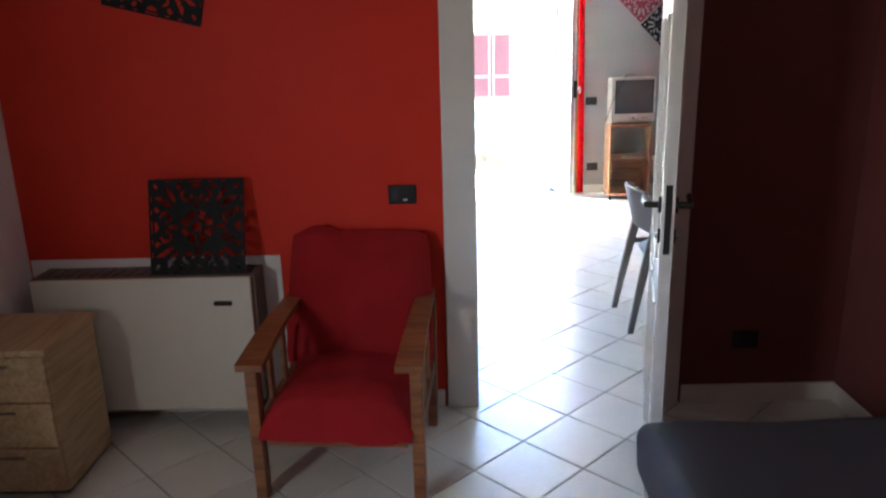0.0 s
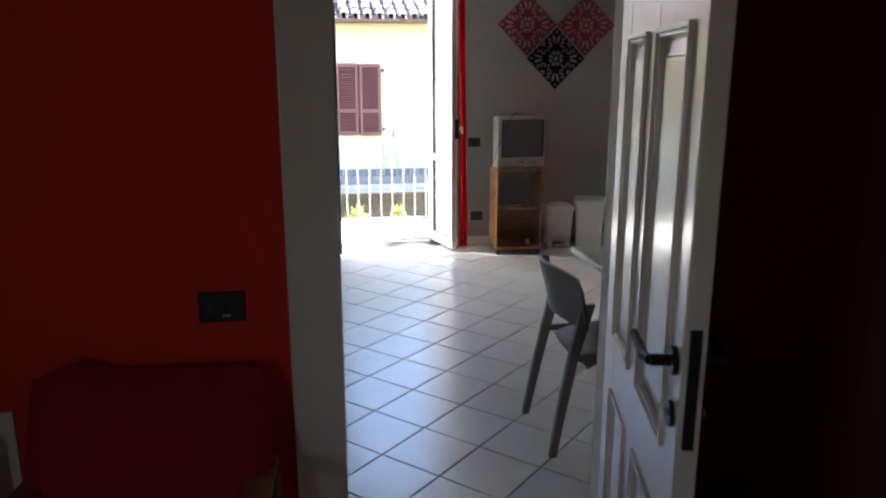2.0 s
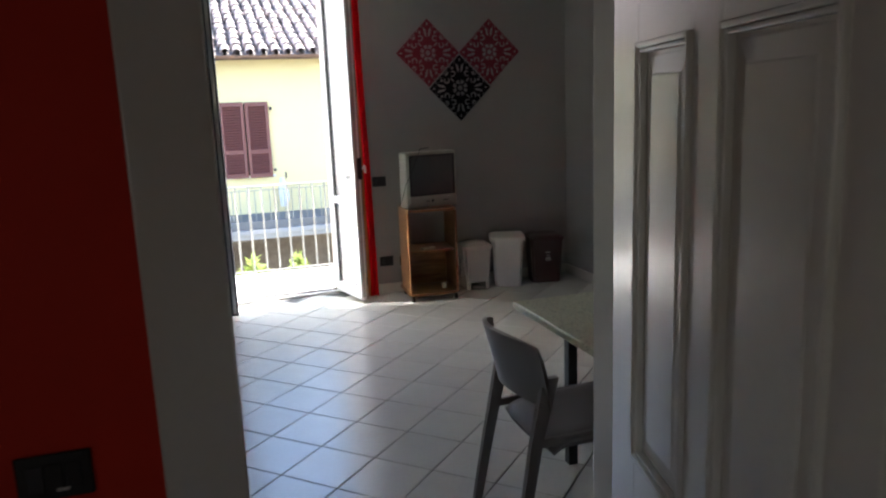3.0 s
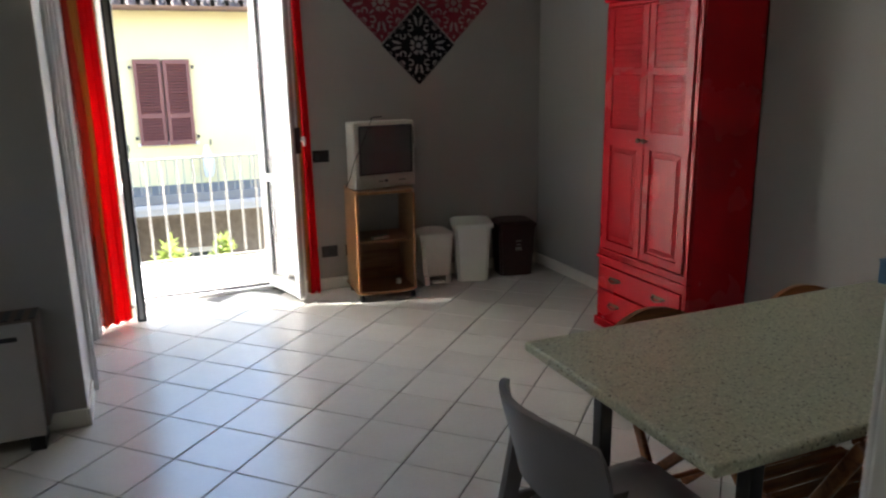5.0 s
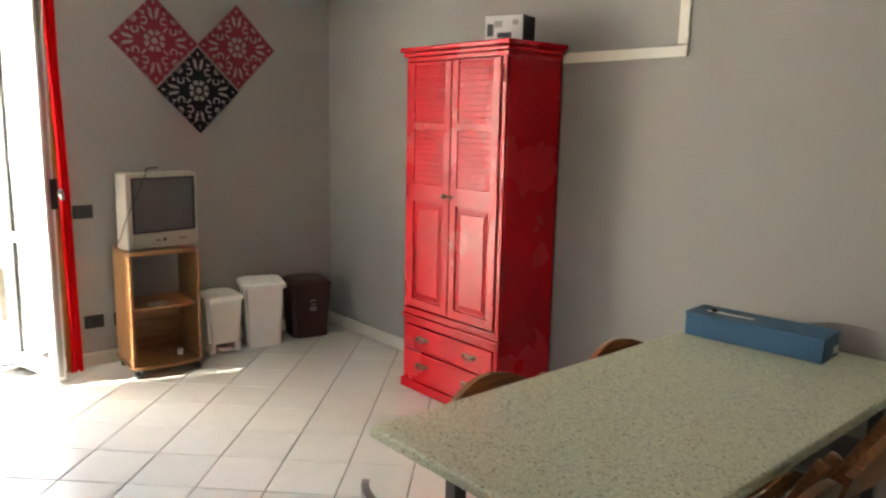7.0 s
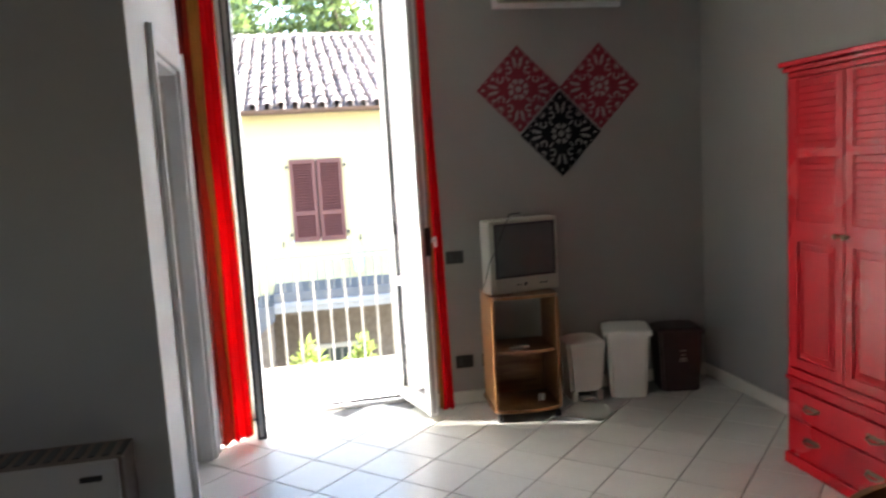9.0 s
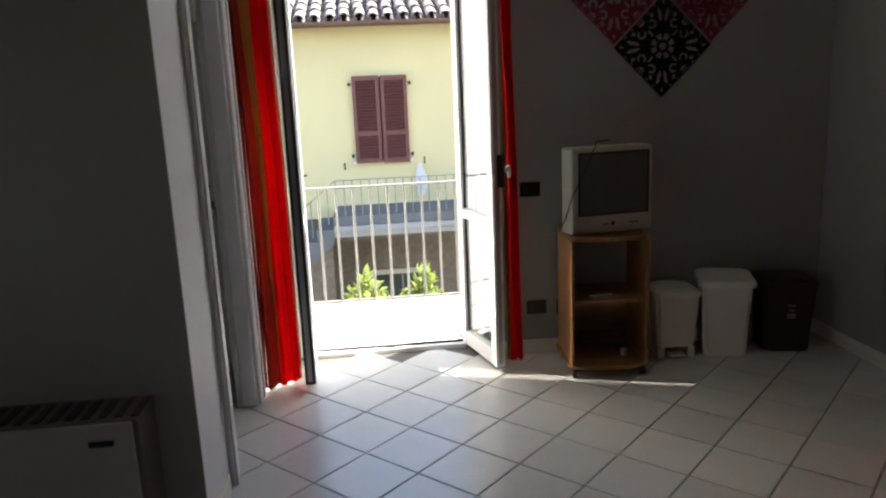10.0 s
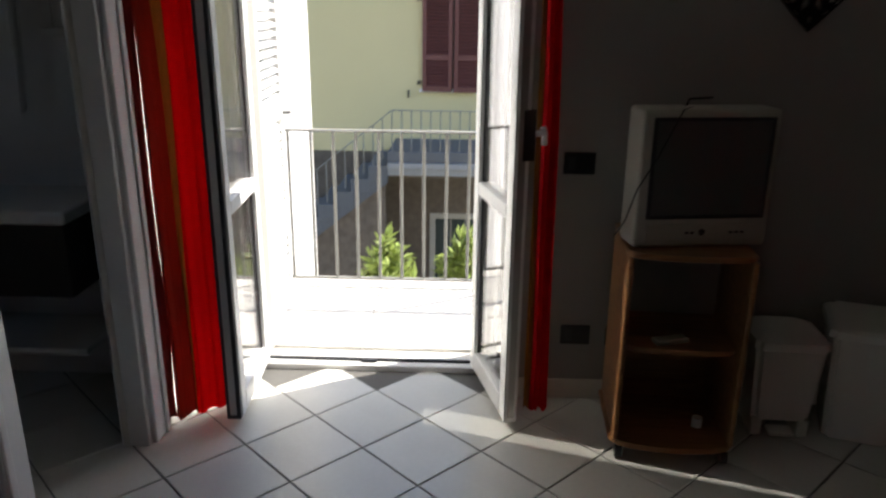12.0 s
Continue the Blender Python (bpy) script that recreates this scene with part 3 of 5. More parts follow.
right_leaf = glazed_leaf("balcony_door_leaf", pose(1.802, 8.300, 0, 0, 0, a_right), 0.485, "white glazed balcony door leaf with lever handle, open inwards", PVC)
plate = part("handle_plate", slab(0.447, 0.492, 0.028, 0.040, 1.02, 1.19, 0.004), BLACK, right_leaf, "black handle plate")
part("edge_plate", slab(0.4975, 0.5005, -0.002, 0.040, 1.02, 1.19, 0.001), BLACK, right_leaf, "black lock plate wrapping the edge")
lever = rod(bmesh.new(), (0.458, 0.040, 1.105), (0.458, 0.085, 1.105), 0.011, 12)
tube(lever, [(0.458, 0.080, 1.125), (0.456, 0.088, 1.10), (0.452, 0.090, 1.065)], 0.011, 10)
part("lever", lever, PVC, plate, "white lever")


# ---- louvred shutters outside ----
def louvred(root, x0, x1, z0, z1, thick, mat, fields, pitch, slat=0.045, stile=0.05):
    """A shutter leaf in the xz plane with tilted slats in its fields."""
    bm = bmesh.new()
    edges = [z0] + [v for f in fields for v in f] + [z1]
    for a, b in ((x0, x0 + stile), (x1 - stile, x1)):
        box(bm, a, b, -thick / 2, thick / 2, z0, z1, 0.003)
    for a, b in zip(edges[0::2], edges[1::2]):
        box(bm, x0 + stile, x1 - stile, -thick / 2, thick / 2, a, b, 0.003)
    part("leaf_frame", bm, mat, root)
    for a, b in fields:
        n = int((b - a) / pitch)
        me = None
        for k in range(n):
            if me is None:
                s = slab(x0 + stile, x1 - stile, -slat / 2, slat / 2, -0.004, 0.004)
                s.transform(pose(0, 0, 0, 38))
                me = mesh_of("slat", s, mat)
            ob = new("slat", me)
            ob.parent = root
            ob.location = (0, 0, a + (k + 0.5) * pitch)


WHITE_SHUTTER = material("white_shutter_paint", (0.74, 0.73, 0.71), 0.5, grain=50, depth=0.08, stain=0.1)
sh = thing("louvred_shutter", pose(OPEN_L - 0.03, OUT + 0.03, 0, 0, 0, 94), "white louvred shutter folded open on the balcony", "shutter")
louvred(sh, 0.0, 0.57, 0.02, 2.86, 0.036, WHITE_SHUTTER, [(0.12, 0.98), (1.07, 2.78)], 0.042)
part("shutter_catch", rod(bmesh.new(), (0.55, -0.018, 1.0), (0.55, -0.06, 1.0), 0.008, 8), DARK_METAL, sh)

# ---- balcony railing ----
rail = thing("balcony_railing", pose(0, 9.28, 0), "pale grey painted iron balcony railing", "railing")
part("top_rail", slab(0.70, 3.55, -0.02, 0.02, 0.875, 0.888, 0.003), RAIL_PAINT, rail)
part("bottom_rail", slab(0.70, 3.55, -0.014, 0.014, 0.045, 0.058, 0.003), RAIL_PAINT, rail)
bar_mesh = mesh_of("bar", rod(bmesh.new(), (0, 0, 0.058), (0, 0, 0.875), 0.0085, 8), RAIL_PAINT, True)
for k in range(23):
    ob = new("bar", bar_mesh)
    ob.parent, ob.location = rail, (1.03 - 0.243 + k * 0.1215, 0, 0)
for x in (0.73, 2.0, 3.5):
    part("post", slab(x - 0.012, x + 0.012, -0.012, 0.012, 0.004, 0.875), RAIL_PAINT, rail)


# ---- curtains ----
def curtain(foot, head, y, z0, z1, bands, label, folds, depth, run=0.0):
    """Sheer panels side by side. foot, head: where the cloth begins and ends below and above; a band's edges may shift with height,
    and a slit (from, to, width) is left open along its right edge."""
    root = thing("curtain", pose(0, 0, 0), label, "curtain", "curtains of the balcony door")
    n, m = 60, 28
    for k, (low, high, slits, mat, word) in enumerate(bands):
        rows = []
        for zi in range(m + 1):
            h = zi / m
            z = z0 + (z1 - z0) * h
            a, b = (low[e] + (high[e] - low[e]) * h for e in (0, 1))
            for z_a, z_b, wide in slits:
                if z_a < z < z_b:
                    b -= wide * math.sin(math.pi * (z - z_a) / (z_b - z_a))
            left, right = foot[0] + (head[0] - foot[0]) * h, foot[1] + (head[1] - foot[1]) * h
            row = []
            for i in range(n + 1):
                u = a + (b - a) * i / n
                sway = 0.010 * math.sin(z * 2.1) + 0.005 * math.sin(z * 5.3 + 2 * u)
                pleat = math.sin(u * folds * math.tau + 0.5 * math.sin(z * 1.3)) + 0.35 * math.sin(u * folds * 2.7 * math.tau + z * 0.8)
                hem = 0.006 * math.sin(u * 21) * (1 - h) ** 8
                row.append((left + (right - left) * u + sway * min(1, 4 * u) * (1 - 0.7 * u), y + run * u + depth * pleat * (0.7 + 0.3 * math.sin(z * 0.9 + u * 5)), z + hem))
            rows.append(row)
        part("panel", thicken(surface(rows), 0.0012), mat, root, word)
    part("rod", rod(bmesh.new(), (head[0], y, z1), (head[1] + 0.03, y + run, z1), 0.009, 10), PVC, root)
    return root


curtain((0.642, 0.838), (0.642, 0.838), 7.782, 0.02, 2.90, [
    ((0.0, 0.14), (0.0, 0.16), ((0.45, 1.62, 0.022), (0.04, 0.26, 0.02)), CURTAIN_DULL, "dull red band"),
    ((0.14, 0.455), (0.16, 0.28), (), CURTAIN_ORANGE, "orange red band"),
    ((0.455, 0.46), (0.28, 0.62), (), CURTAIN_YELLOW, "olive yellow band"),
    ((0.46, 0.96), (0.62, 0.96), (), CURTAIN_RED, "bright red band"),
    ((0.96, 1.0), (0.96, 1.0), (), CURTAIN_YELLOW, "pale yellow edge")],
    "sheer red and orange striped curtain drawn aside by the door", 3.0, 0.012, 0.135)
curtain((1.982, 2.070), (1.982, 2.026), 7.925, 0.03, 2.90, [
    ((0.0, 0.22), (0.0, 0.10), (), CURTAIN_YELLOW, "yellow edge"),
    ((0.22, 1.0), (0.10, 1.0), (), CURTAIN_RED, "bright red band")],
    "sheer red curtain with yellow edge, gathered narrow", 2.0, 0.016)


# ---- lace tiles ----
def lace_hole(u, v):
    a, b = abs(u), abs(v)
    m, n = max(a, b), min(a, b)
    r = math.hypot(a, b)
    ang = math.degrees(math.atan2(b, a))
    s, d = (a + b) / math.sqrt(2), abs(a - b) / math.sqrt(2)
    if r < 0.11 or (0.18 < r < 0.34 and 7 < ang < 83 and abs(ang - 45) > 5):
        return True
    if ((s - 0.86) / 0.20) ** 2 + ((d - 0.10 - 0.25 * (s - 0.86)) / 0.055) ** 2 < 1 or ((s - 1.20) / 0.07) ** 2 + (d / 0.035) ** 2 < 1:
        return True
    q = math.hypot(m - 0.66, n - 0.20)
    if 0.07 < q < 0.13 and not (m > 0.68 and n < 0.2):
        return True
    if ((m - 0.50) / 0.10) ** 2 + (n / 0.035) ** 2 < 1 or ((m - 0.86) / 0.045) ** 2 + (n / 0.11) ** 2 < 1 or ((m - 0.84) / 0.06) ** 2 + ((n - 0.36) / 0.06) ** 2 < 1:
        return True
    return m > 0.93 and n < 0.80 and m < 0.98 and math.sin(n * 24) > 0.25


def lace(size, thick, cells=60):
    """A square plate cut through with a rosette pattern, in the xz plane."""
    bm = bmesh.new()
    keep = [[not lace_hole((i + 0.5) / cells * 2 - 1, (j + 0.5) / cells * 2 - 1) for j in range(cells)] for i in range(cells)]
    front, back = {}, {}

    def vert(store, i, j, y):
        if (i, j) not in store:
            store[i, j] = bm.verts.new(((i / cells - 0.5) * size, y, (j / cells - 0.5) * size))
        return store[i, j]
    for i in range(cells):
        for j in range(cells):
            if not keep[i][j]:
                continue
            q = ((i, j), (i + 1, j), (i + 1, j + 1), (i, j + 1))
            bm.faces.new([vert(front, *c, -thick / 2) for c in q])
            bm.faces.new([vert(back, *c, thick / 2) for c in reversed(q)])
            for (di, dj), c, e in (((0, -1), q[0], q[1]), ((1, 0), q[1], q[2]), ((0, 1), q[2], q[3]), ((-1, 0), q[3], q[0])):
                if not (0 <= i + di < cells and 0 <= j + dj < cells and keep[i + di][j + dj]):
                    bm.faces.new((vert(front, *c, -thick / 2), vert(back, *c, thick / 2), vert(back, *e, thick / 2), vert(front, *e, -thick / 2)))
    return bm


HALF = 0.274
SIDE = HALF * math.sqrt(2)
me_red, me_black = mesh_of("lace_tile", lace(SIDE, 0.005), LACE_RED), mesh_of("lace_tile", lace(SIDE, 0.005), LACE_BLACK)
for x, z, me, word in ((2.634, 2.004, me_red, "red"), (3.182, 2.004, me_red, "red"), (2.908, 1.712, me_black, "black")):
    ob = new("lace_tile", me)
    ob.matrix_world = pose(x, FAR - 0.0035, z, 0, 45, 0)
    tagged(ob, word + " cut-out lace tile in a heart on the wall", "wall decoration", "heart of lace tiles")
ob = new("lace_tile", mesh_of("lace_tile", lace(0.395, 0.006), LACE_BLACK))
ob.matrix_world = pose(-0.365, 3.225, 0.894, -14, 0, 0)
tagged(ob, "black cut-out lace tile leaning on the heater", "wall decoration")
ob = new("lace_tile", ob.data)
ob.matrix_world = pose(-0.435, WALL_Y - 0.004, 1.925, 0, 14, 0)
tagged(ob, "black cut-out lace tile hung askew on the red wall", "wall decoration")


# ---- heaters ----
def heater(name, x0, x1, y_back, depth, z0, z1, handle_x, label, front, word, drop=0.115):
    root = thing(name, pose((x0 + x1) / 2, y_back, 0), label, "heater", "fan heaters")
    w = (x1 - x0) / 2
    part("casing", slab(-w, w, -depth + 0.012, -0.004, z0 + 0.03, z1 - 0.012, 0.006, 2), DARK_TOP, root, "brown inner casing")
    part("front_panel", slab(-w, w - 0.015, -depth - 0.012, -depth + 0.011, z0, z1 - 0.004, 0.006, 2), front, root, word)
    top = slab(-w, w, -depth, -0.004, z1 - 0.012, z1, 0.003)
    grille = part("top_grille", top, DARK_TOP, root, "brown top grille")
    for k in range(int(2 * w / 0.05)):
        part("slot", slab(-w + 0.03 + k * 0.05, -w + 0.055 + k * 0.05, -depth + 0.03, -0.03, z1, z1 + 0.003), DARK_METAL, grille, smooth=False)
    part("handle", slab(handle_x - 0.038, handle_x + 0.038, -depth - 0.020, -depth - 0.011, z1 - drop - 0.010, z1 - drop + 0.010, 0.003), BLACK, root, "black recessed grip")
    for x in (-w + 0.06, w - 0.06):
        part("foot", slab(x - 0.03, x + 0.03, -depth + 0.03, -0.02, 0, z0 + 0.03), DARK_METAL, root)
    return root


heater("fan_heater", -1.06, -0.13, WALL_Y - 0.006, 0.165, 0.10, 0.70, 0.33, "cream fan heater cabinet with brown top against the red wall", CREAM, "cream enamelled front panel")
heater("fan_heater", -0.40, 0.505, BLOCK, 0.20, 0.08, 0.582, 0.345, "taupe grey fan heater cabinet with brown top against the grey wall", HEATER_GREY, "taupe enamelled front panel", 0.065)


# ---- switches and sockets ----
def switch_plate(m, w, h, keys, label, group="switch plates"):
    root = thing("switch_plate", m, label, "switch", group)
    part("plate", slab(-w / 2, w / 2, -0.009, 0, -h / 2, h / 2, 0.004, 2), BLACK, root)
    kw = (w - 0.03) / keys
    for k in range(keys):
        x = -w / 2 + 0.015 + k * kw
        part("rocker", slab(x + 0.0015, x + kw - 0.0015, -0.0125, -0.009, -h / 2 + 0.017, h / 2 - 0.017, 0.0015), BLACK if k else GASKET, root)
    return root


sp = switch_plate(pose(0.484, WALL_Y, 0.990), 0.118, 0.082, 3, "black switch plate on the red wall")
part("indicator", slab(0.002, 0.022, -0.0135, -0.0125, -0.024, -0.019), PVC, sp, "small pale indicator")
switch_plate(pose(2.158, FAR, 0.966), 0.116, 0.082, 3, "black switch plate on the grey wall")
switch_plate(pose(2.186, FAR, 0.280), 0.116, 0.082, 3, "black socket plate low on the grey wall")
switch_plate(pose(2.335, FAR, 0.277), 0.062, 0.082, 1, "small black socket plate low on the grey wall")
switch_plate(pose(1.98, WALL_Y, 0.30), 0.116, 0.082, 3, "black socket plate low on the shaded wall")

# ---- air conditioner ----
ac = thing("air_conditioner", pose(2.91, FAR, 2.50), "cream wall air conditioner on a white backing board", "air conditioner")
part("backing_board", slab(-0.425, 0.425, -0.022, 0, 0, 0.335, 0.003), WHITE_WALL, ac, "white backing board")
prof = [(-0.022, 0.29), (-0.13, 0.295), (-0.185, 0.27), (-0.20, 0.20), (-0.20, 0.12), (-0.175, 0.055), (-0.12, 0.03), (-0.022, 0.03)]
bm = bmesh.new()
ends = [[bm.verts.new((x, y, z)) for y, z in prof] for x in (-0.398, 0.418)]
for a in range(len(prof)):
    b = (a + 1) % len(prof)
    bm.faces.new((ends[0][a], ends[1][a], ends[1][b], ends[0][b]))
bm.faces.new(ends[0])
bm.faces.new(list(reversed(ends[1])))
bmesh.ops.recalc_face_normals(bm, faces=bm.faces)
bmesh.ops.bevel(bm, geom=bm.edges[:], offset=0.008, segments=2, affect="EDGES")
part("body", bm, CREAM_AC, ac)
part("front_cover", slab(-0.384, 0.404, -0.208, -0.198, 0.125, 0.265, 0.004, 2), CREAM_AC, ac)
fl = slab(-0.37, 0.39, -0.004, 0.004, -0.03, 0.03, 0.003)
fl.transform(pose(0, -0.192, 0.082, -22))
part("air_flap", fl, CREAM_AC, ac)
part("outlet_slot", slab(-0.37, 0.39, -0.165, -0.09, 0.028, 0.038, 0.002), BLACK, ac)
part("badge", slab(0.26, 0.33, -0.2035, -0.198, 0.105, 0.112), GASKET, ac)


# ---- wardrobe ----
WX0, WY0, WY1, WTOP = 3.485, 5.855, 6.625, 1.940
ward = thing("wardrobe", pose(WX0, (WY0 + WY1) / 2, 0), "bright red lacquered wardrobe with louvred doors and drawers", "wardrobe")
hw, wd = (WY1 - WY0) / 2, 0.405
part("carcass", slab(0.02, wd, -hw, hw, 0.07, WTOP - 0.05, 0.003), RED_LACQUER, ward)
bm = slab(-0.012, wd, -hw - 0.015, hw + 0.015, 0, 0.055, 0.006, 2)
box(bm, 0.004, wd, -hw - 0.005, hw + 0.005, 0.055, 0.082, 0.006, 2)
part("plinth", bm, RED_LACQUER, ward)
bm = slab(0.005, wd, -hw - 0.005, hw + 0.005, WTOP - 0.075, WTOP - 0.05, 0.006, 2)
box(bm, -0.012, wd, -hw - 0.02, hw + 0.02, WTOP - 0.05, WTOP - 0.025, 0.008, 2)
box(bm, -0.026, wd, -hw - 0.032, hw + 0.032, WTOP - 0.025, WTOP, 0.006, 2)
part("cornice", bm, RED_LACQUER, ward)
bm = slab(0.0, 0.03, -hw - 0.004, hw + 0.004, 0.390, 0.425, 0.006, 2)
box(bm, -0.010, 0.03, -hw - 0.012, hw + 0.012, 0.425, 0.448, 0.006, 2)
box(bm, -0.002, 0.03, -hw - 0.005, hw + 0.005, 0.448, 0.488, 0.005, 2)
part("mid_moulding", bm, RED_LACQUER, ward)
bm = bmesh.new()
for a, b in ((-hw, -hw + 0.03), (hw - 0.03, hw)):
    box(bm, 0.0, 0.02, a, b, 0.082, WTOP - 0.075, 0.003)
box(bm, 0.002, 0.02, -hw + 0.03, hw - 0.03, 0.240, 0.253, 0.002)
part("face_frame", bm, RED_LACQUER, ward)
for z0, z1 in ((0.088, 0.236), (0.257, 0.385)):
    dr = part("drawer", slab(-0.010, 0.02, -hw + 0.032, hw - 0.032, z0 - 0.002, z1 + 0.002, 0.004, 2), RED_LACQUER, ward)
    for y in (-0.19, 0.20):
        pull = bmesh.new()
        zc = (z0 + z1) / 2
        tube(pull, [(-0.012, y - 0.042, zc + 0.004), (-0.030, y - 0.036, zc - 0.002), (-0.036, y, zc - 0.010), (-0.030, y + 0.036, zc - 0.002), (-0.012, y + 0.042, zc + 0.004)], 0.0042, 8)
        box(pull, -0.0145, -0.012, y - 0.052, y + 0.052, zc - 0.004, zc + 0.016, 0.001)
        part("drawer_pull", pull, BRONZE, dr, "aged bronze cup pull")
for s in (-1, 1):
    y0, y1 = (0.002, hw - 0.032) if s > 0 else (-hw + 0.032, -0.002)
    zb, zt = 0.498, WTOP - 0.080
    d = part("door", slab(-0.002, 0.002, y0 + 0.004, y1 - 0.004, zb + 0.004, zt - 0.004), RED_LACQUER, ward)
    d.location = (0.008, 0, 0)
    st = 0.052
    fields = [(0.548, 1.107), (1.208, 1.500), (1.540, 1.847)]
    for a, b in ((y0, y0 + st), (y1 - st, y1)):
        part("stile", slab(-0.018, 0.0015, a, b, zb, zt, 0.004, 2), RED_LACQUER, d)
    zs = [zb] + [v for f in fields for v in f] + [zt]
    for a, b in zip(zs[0::2], zs[1::2]):
        part("rail", slab(-0.0175, 0.001, y0 + st - 0.006, y1 - st + 0.006, a, b, 0.003), RED_LACQUER, d)
    f = fields[0]
    field = fielded(y0 + st + 0.010, y1 - st - 0.010, f[0] + 0.010, f[1] - 0.010, 0.008, 0.016, 0.022)
    field.transform(Matrix.Rotation(math.pi / 2, 4, "Z"))
    part("panel", field, RED_LACQUER, d, smooth=False)
    part("panel_back", slab(-0.009, 0.0, y0 + st - 0.004, y1 - st + 0.004, f[0] - 0.004, f[1] + 0.004), RED_LACQUER, d)
    for f in fields[1:]:
        n = 10
        p = (f[1] - f[0]) / n
        sl = slab(-0.003, 0.003, y0 + st - 0.003, y1 - st + 0.003, -0.0185, 0.0185, 0.0015)
        sl.transform(pose(0, 0, 0, 0, 11, 0))
        me = mesh_of("slat", sl, RED_LACQUER)
        for k in range(n):
            o = new("slat", me)
            o.parent, o.location = d, (-0.009, 0, f[0] + (k + 0.5) * p)
    ky = 0.024 * s
    knob = rod(bmesh.new(), (-0.018, ky, 1.156), (-0.034, ky, 1.156), 0.006, 10)
    bmesh.ops.create_uvsphere(knob, u_segments=12, v_segments=8, radius=0.0125, matrix=Matrix.Translation((-0.040, ky, 1.156)))
    part("knob", knob, BRONZE, d, "aged bronze knob")
    yh = y1 if s > 0 else y0
    for z in (0.60, 1.16, 1.78):
        part("hinge", rod(bmesh.new(), (-0.017, yh + s * 0.004, z - 0.035), (-0.017, yh + s * 0.004, z + 0.035), 0.007, 8), RED_LACQUER, d)

# box on the wardrobe
wb = thing("cardboard_box", pose(3.63, 5.97, WTOP, 0, 0, 20) @ Matrix.Diagonal((0.9, 0.85, 0.85, 1)), "small white and black printed carton on the wardrobe", "box")
part("carton", slab(-0.07, 0.10, -0.10, 0.14, 0, 0.15, 0.002), BLACK, wb, "black carton")
part("printed_face", slab(-0.0722, -0.0702, -0.098, 0.138, 0.003, 0.147), PAPER, wb, "pale printed front")
for k, (y, z, w, h) in enumerate(((-0.03, 0.02, 0.09, 0.03), (0.03, 0.08, 0.05, 0.035), (0.085, 0.03, 0.04, 0.07), (-0.07, 0.09, 0.035, 0.03))):
    part("printed_patch", slab(-0.0735, -0.0722, y, y + w, z, z + h), GREY_WALL if k % 2 else GASKET, wb, smooth=False)


# ---- table ----
TX0, TX1, TY0, TY1, TZ = 1.972, 3.735, 4.040, 4.845, 0.742
tab = thing("dining_table", pose((TX0 + TX1) / 2, (TY0 + TY1) / 2, 0), "speckled grey-green laminate dining table on dark legs", "table")
lx, ly = (TX1 - TX0) / 2, (TY1 - TY0) / 2
part("tabletop", slab(-lx, lx, -ly, ly, TZ - 0.032, TZ, 0.010, 3), TABLE_STONE, tab)
bm = bmesh.new()
for p in ((-lx + 0.20, lx - 0.10, -ly + 0.09, -ly + 0.11), (-lx + 0.20, lx - 0.10, ly - 0.11, ly - 0.09), (-lx + 0.20, -lx + 0.22, -ly + 0.11, ly - 0.11), (lx - 0.12, lx - 0.10, -ly + 0.11, ly - 0.11)):
    box(bm, *p, TZ - 0.10, TZ - 0.0325, 0.002)
part("apron", bm, TABLE_LEG, tab)
for x in (-lx + 0.22, lx - 0.12):
    for y in (-ly + 0.11, ly - 0.11):
        leg = slab(x - 0.022, x + 0.022, y - 0.022, y + 0.022, 0.004, TZ - 0.033, 0.005, 2)
        part("leg", leg, TABLE_LEG, tab)

cb = thing("blue_box", pose(3.56, 4.565, TZ, 0, 0, 4.5), "long blue cardboard box on the table", "box")
part("carton", slab(-0.075, 0.085, -0.255, 0.255, 0, 0.085, 0.003), BLUE, cb)
part("lid", slab(-0.078, 0.088, -0.258, 0.258, 0.085, 0.093, 0.002), BLUE, cb)
part("label", slab(-0.015, 0.008, 0.02, 0.20, 0.0932, 0.0945), PAPER, cb, "pale printed strip")
part("end_label", slab(0.02, 0.07, -0.2595, -0.2585, 0.02, 0.045), PAPER, cb, "small white end label")
kp = thing("key_fob", pose(3.55, 4.74, TZ + 0.094, 0, 0, 30), "black key fob lying on the blue box", "key")
bm = slab(-0.022, 0.022, -0.012, 0.012, 0, 0.014, 0.005, 2)
part("fob", bm, BLACK, kp)
part("key", slab(0.022, 0.075, -0.004, 0.004, 0.003, 0.006), METAL, kp)


# ---- grey plastic chairs ----
def bent_sheet(fn, nu, nv, t):
    return thicken(surface([[fn(u / nu, v / nv) for u in range(nu + 1)] for v in range(nv + 1)]), t)


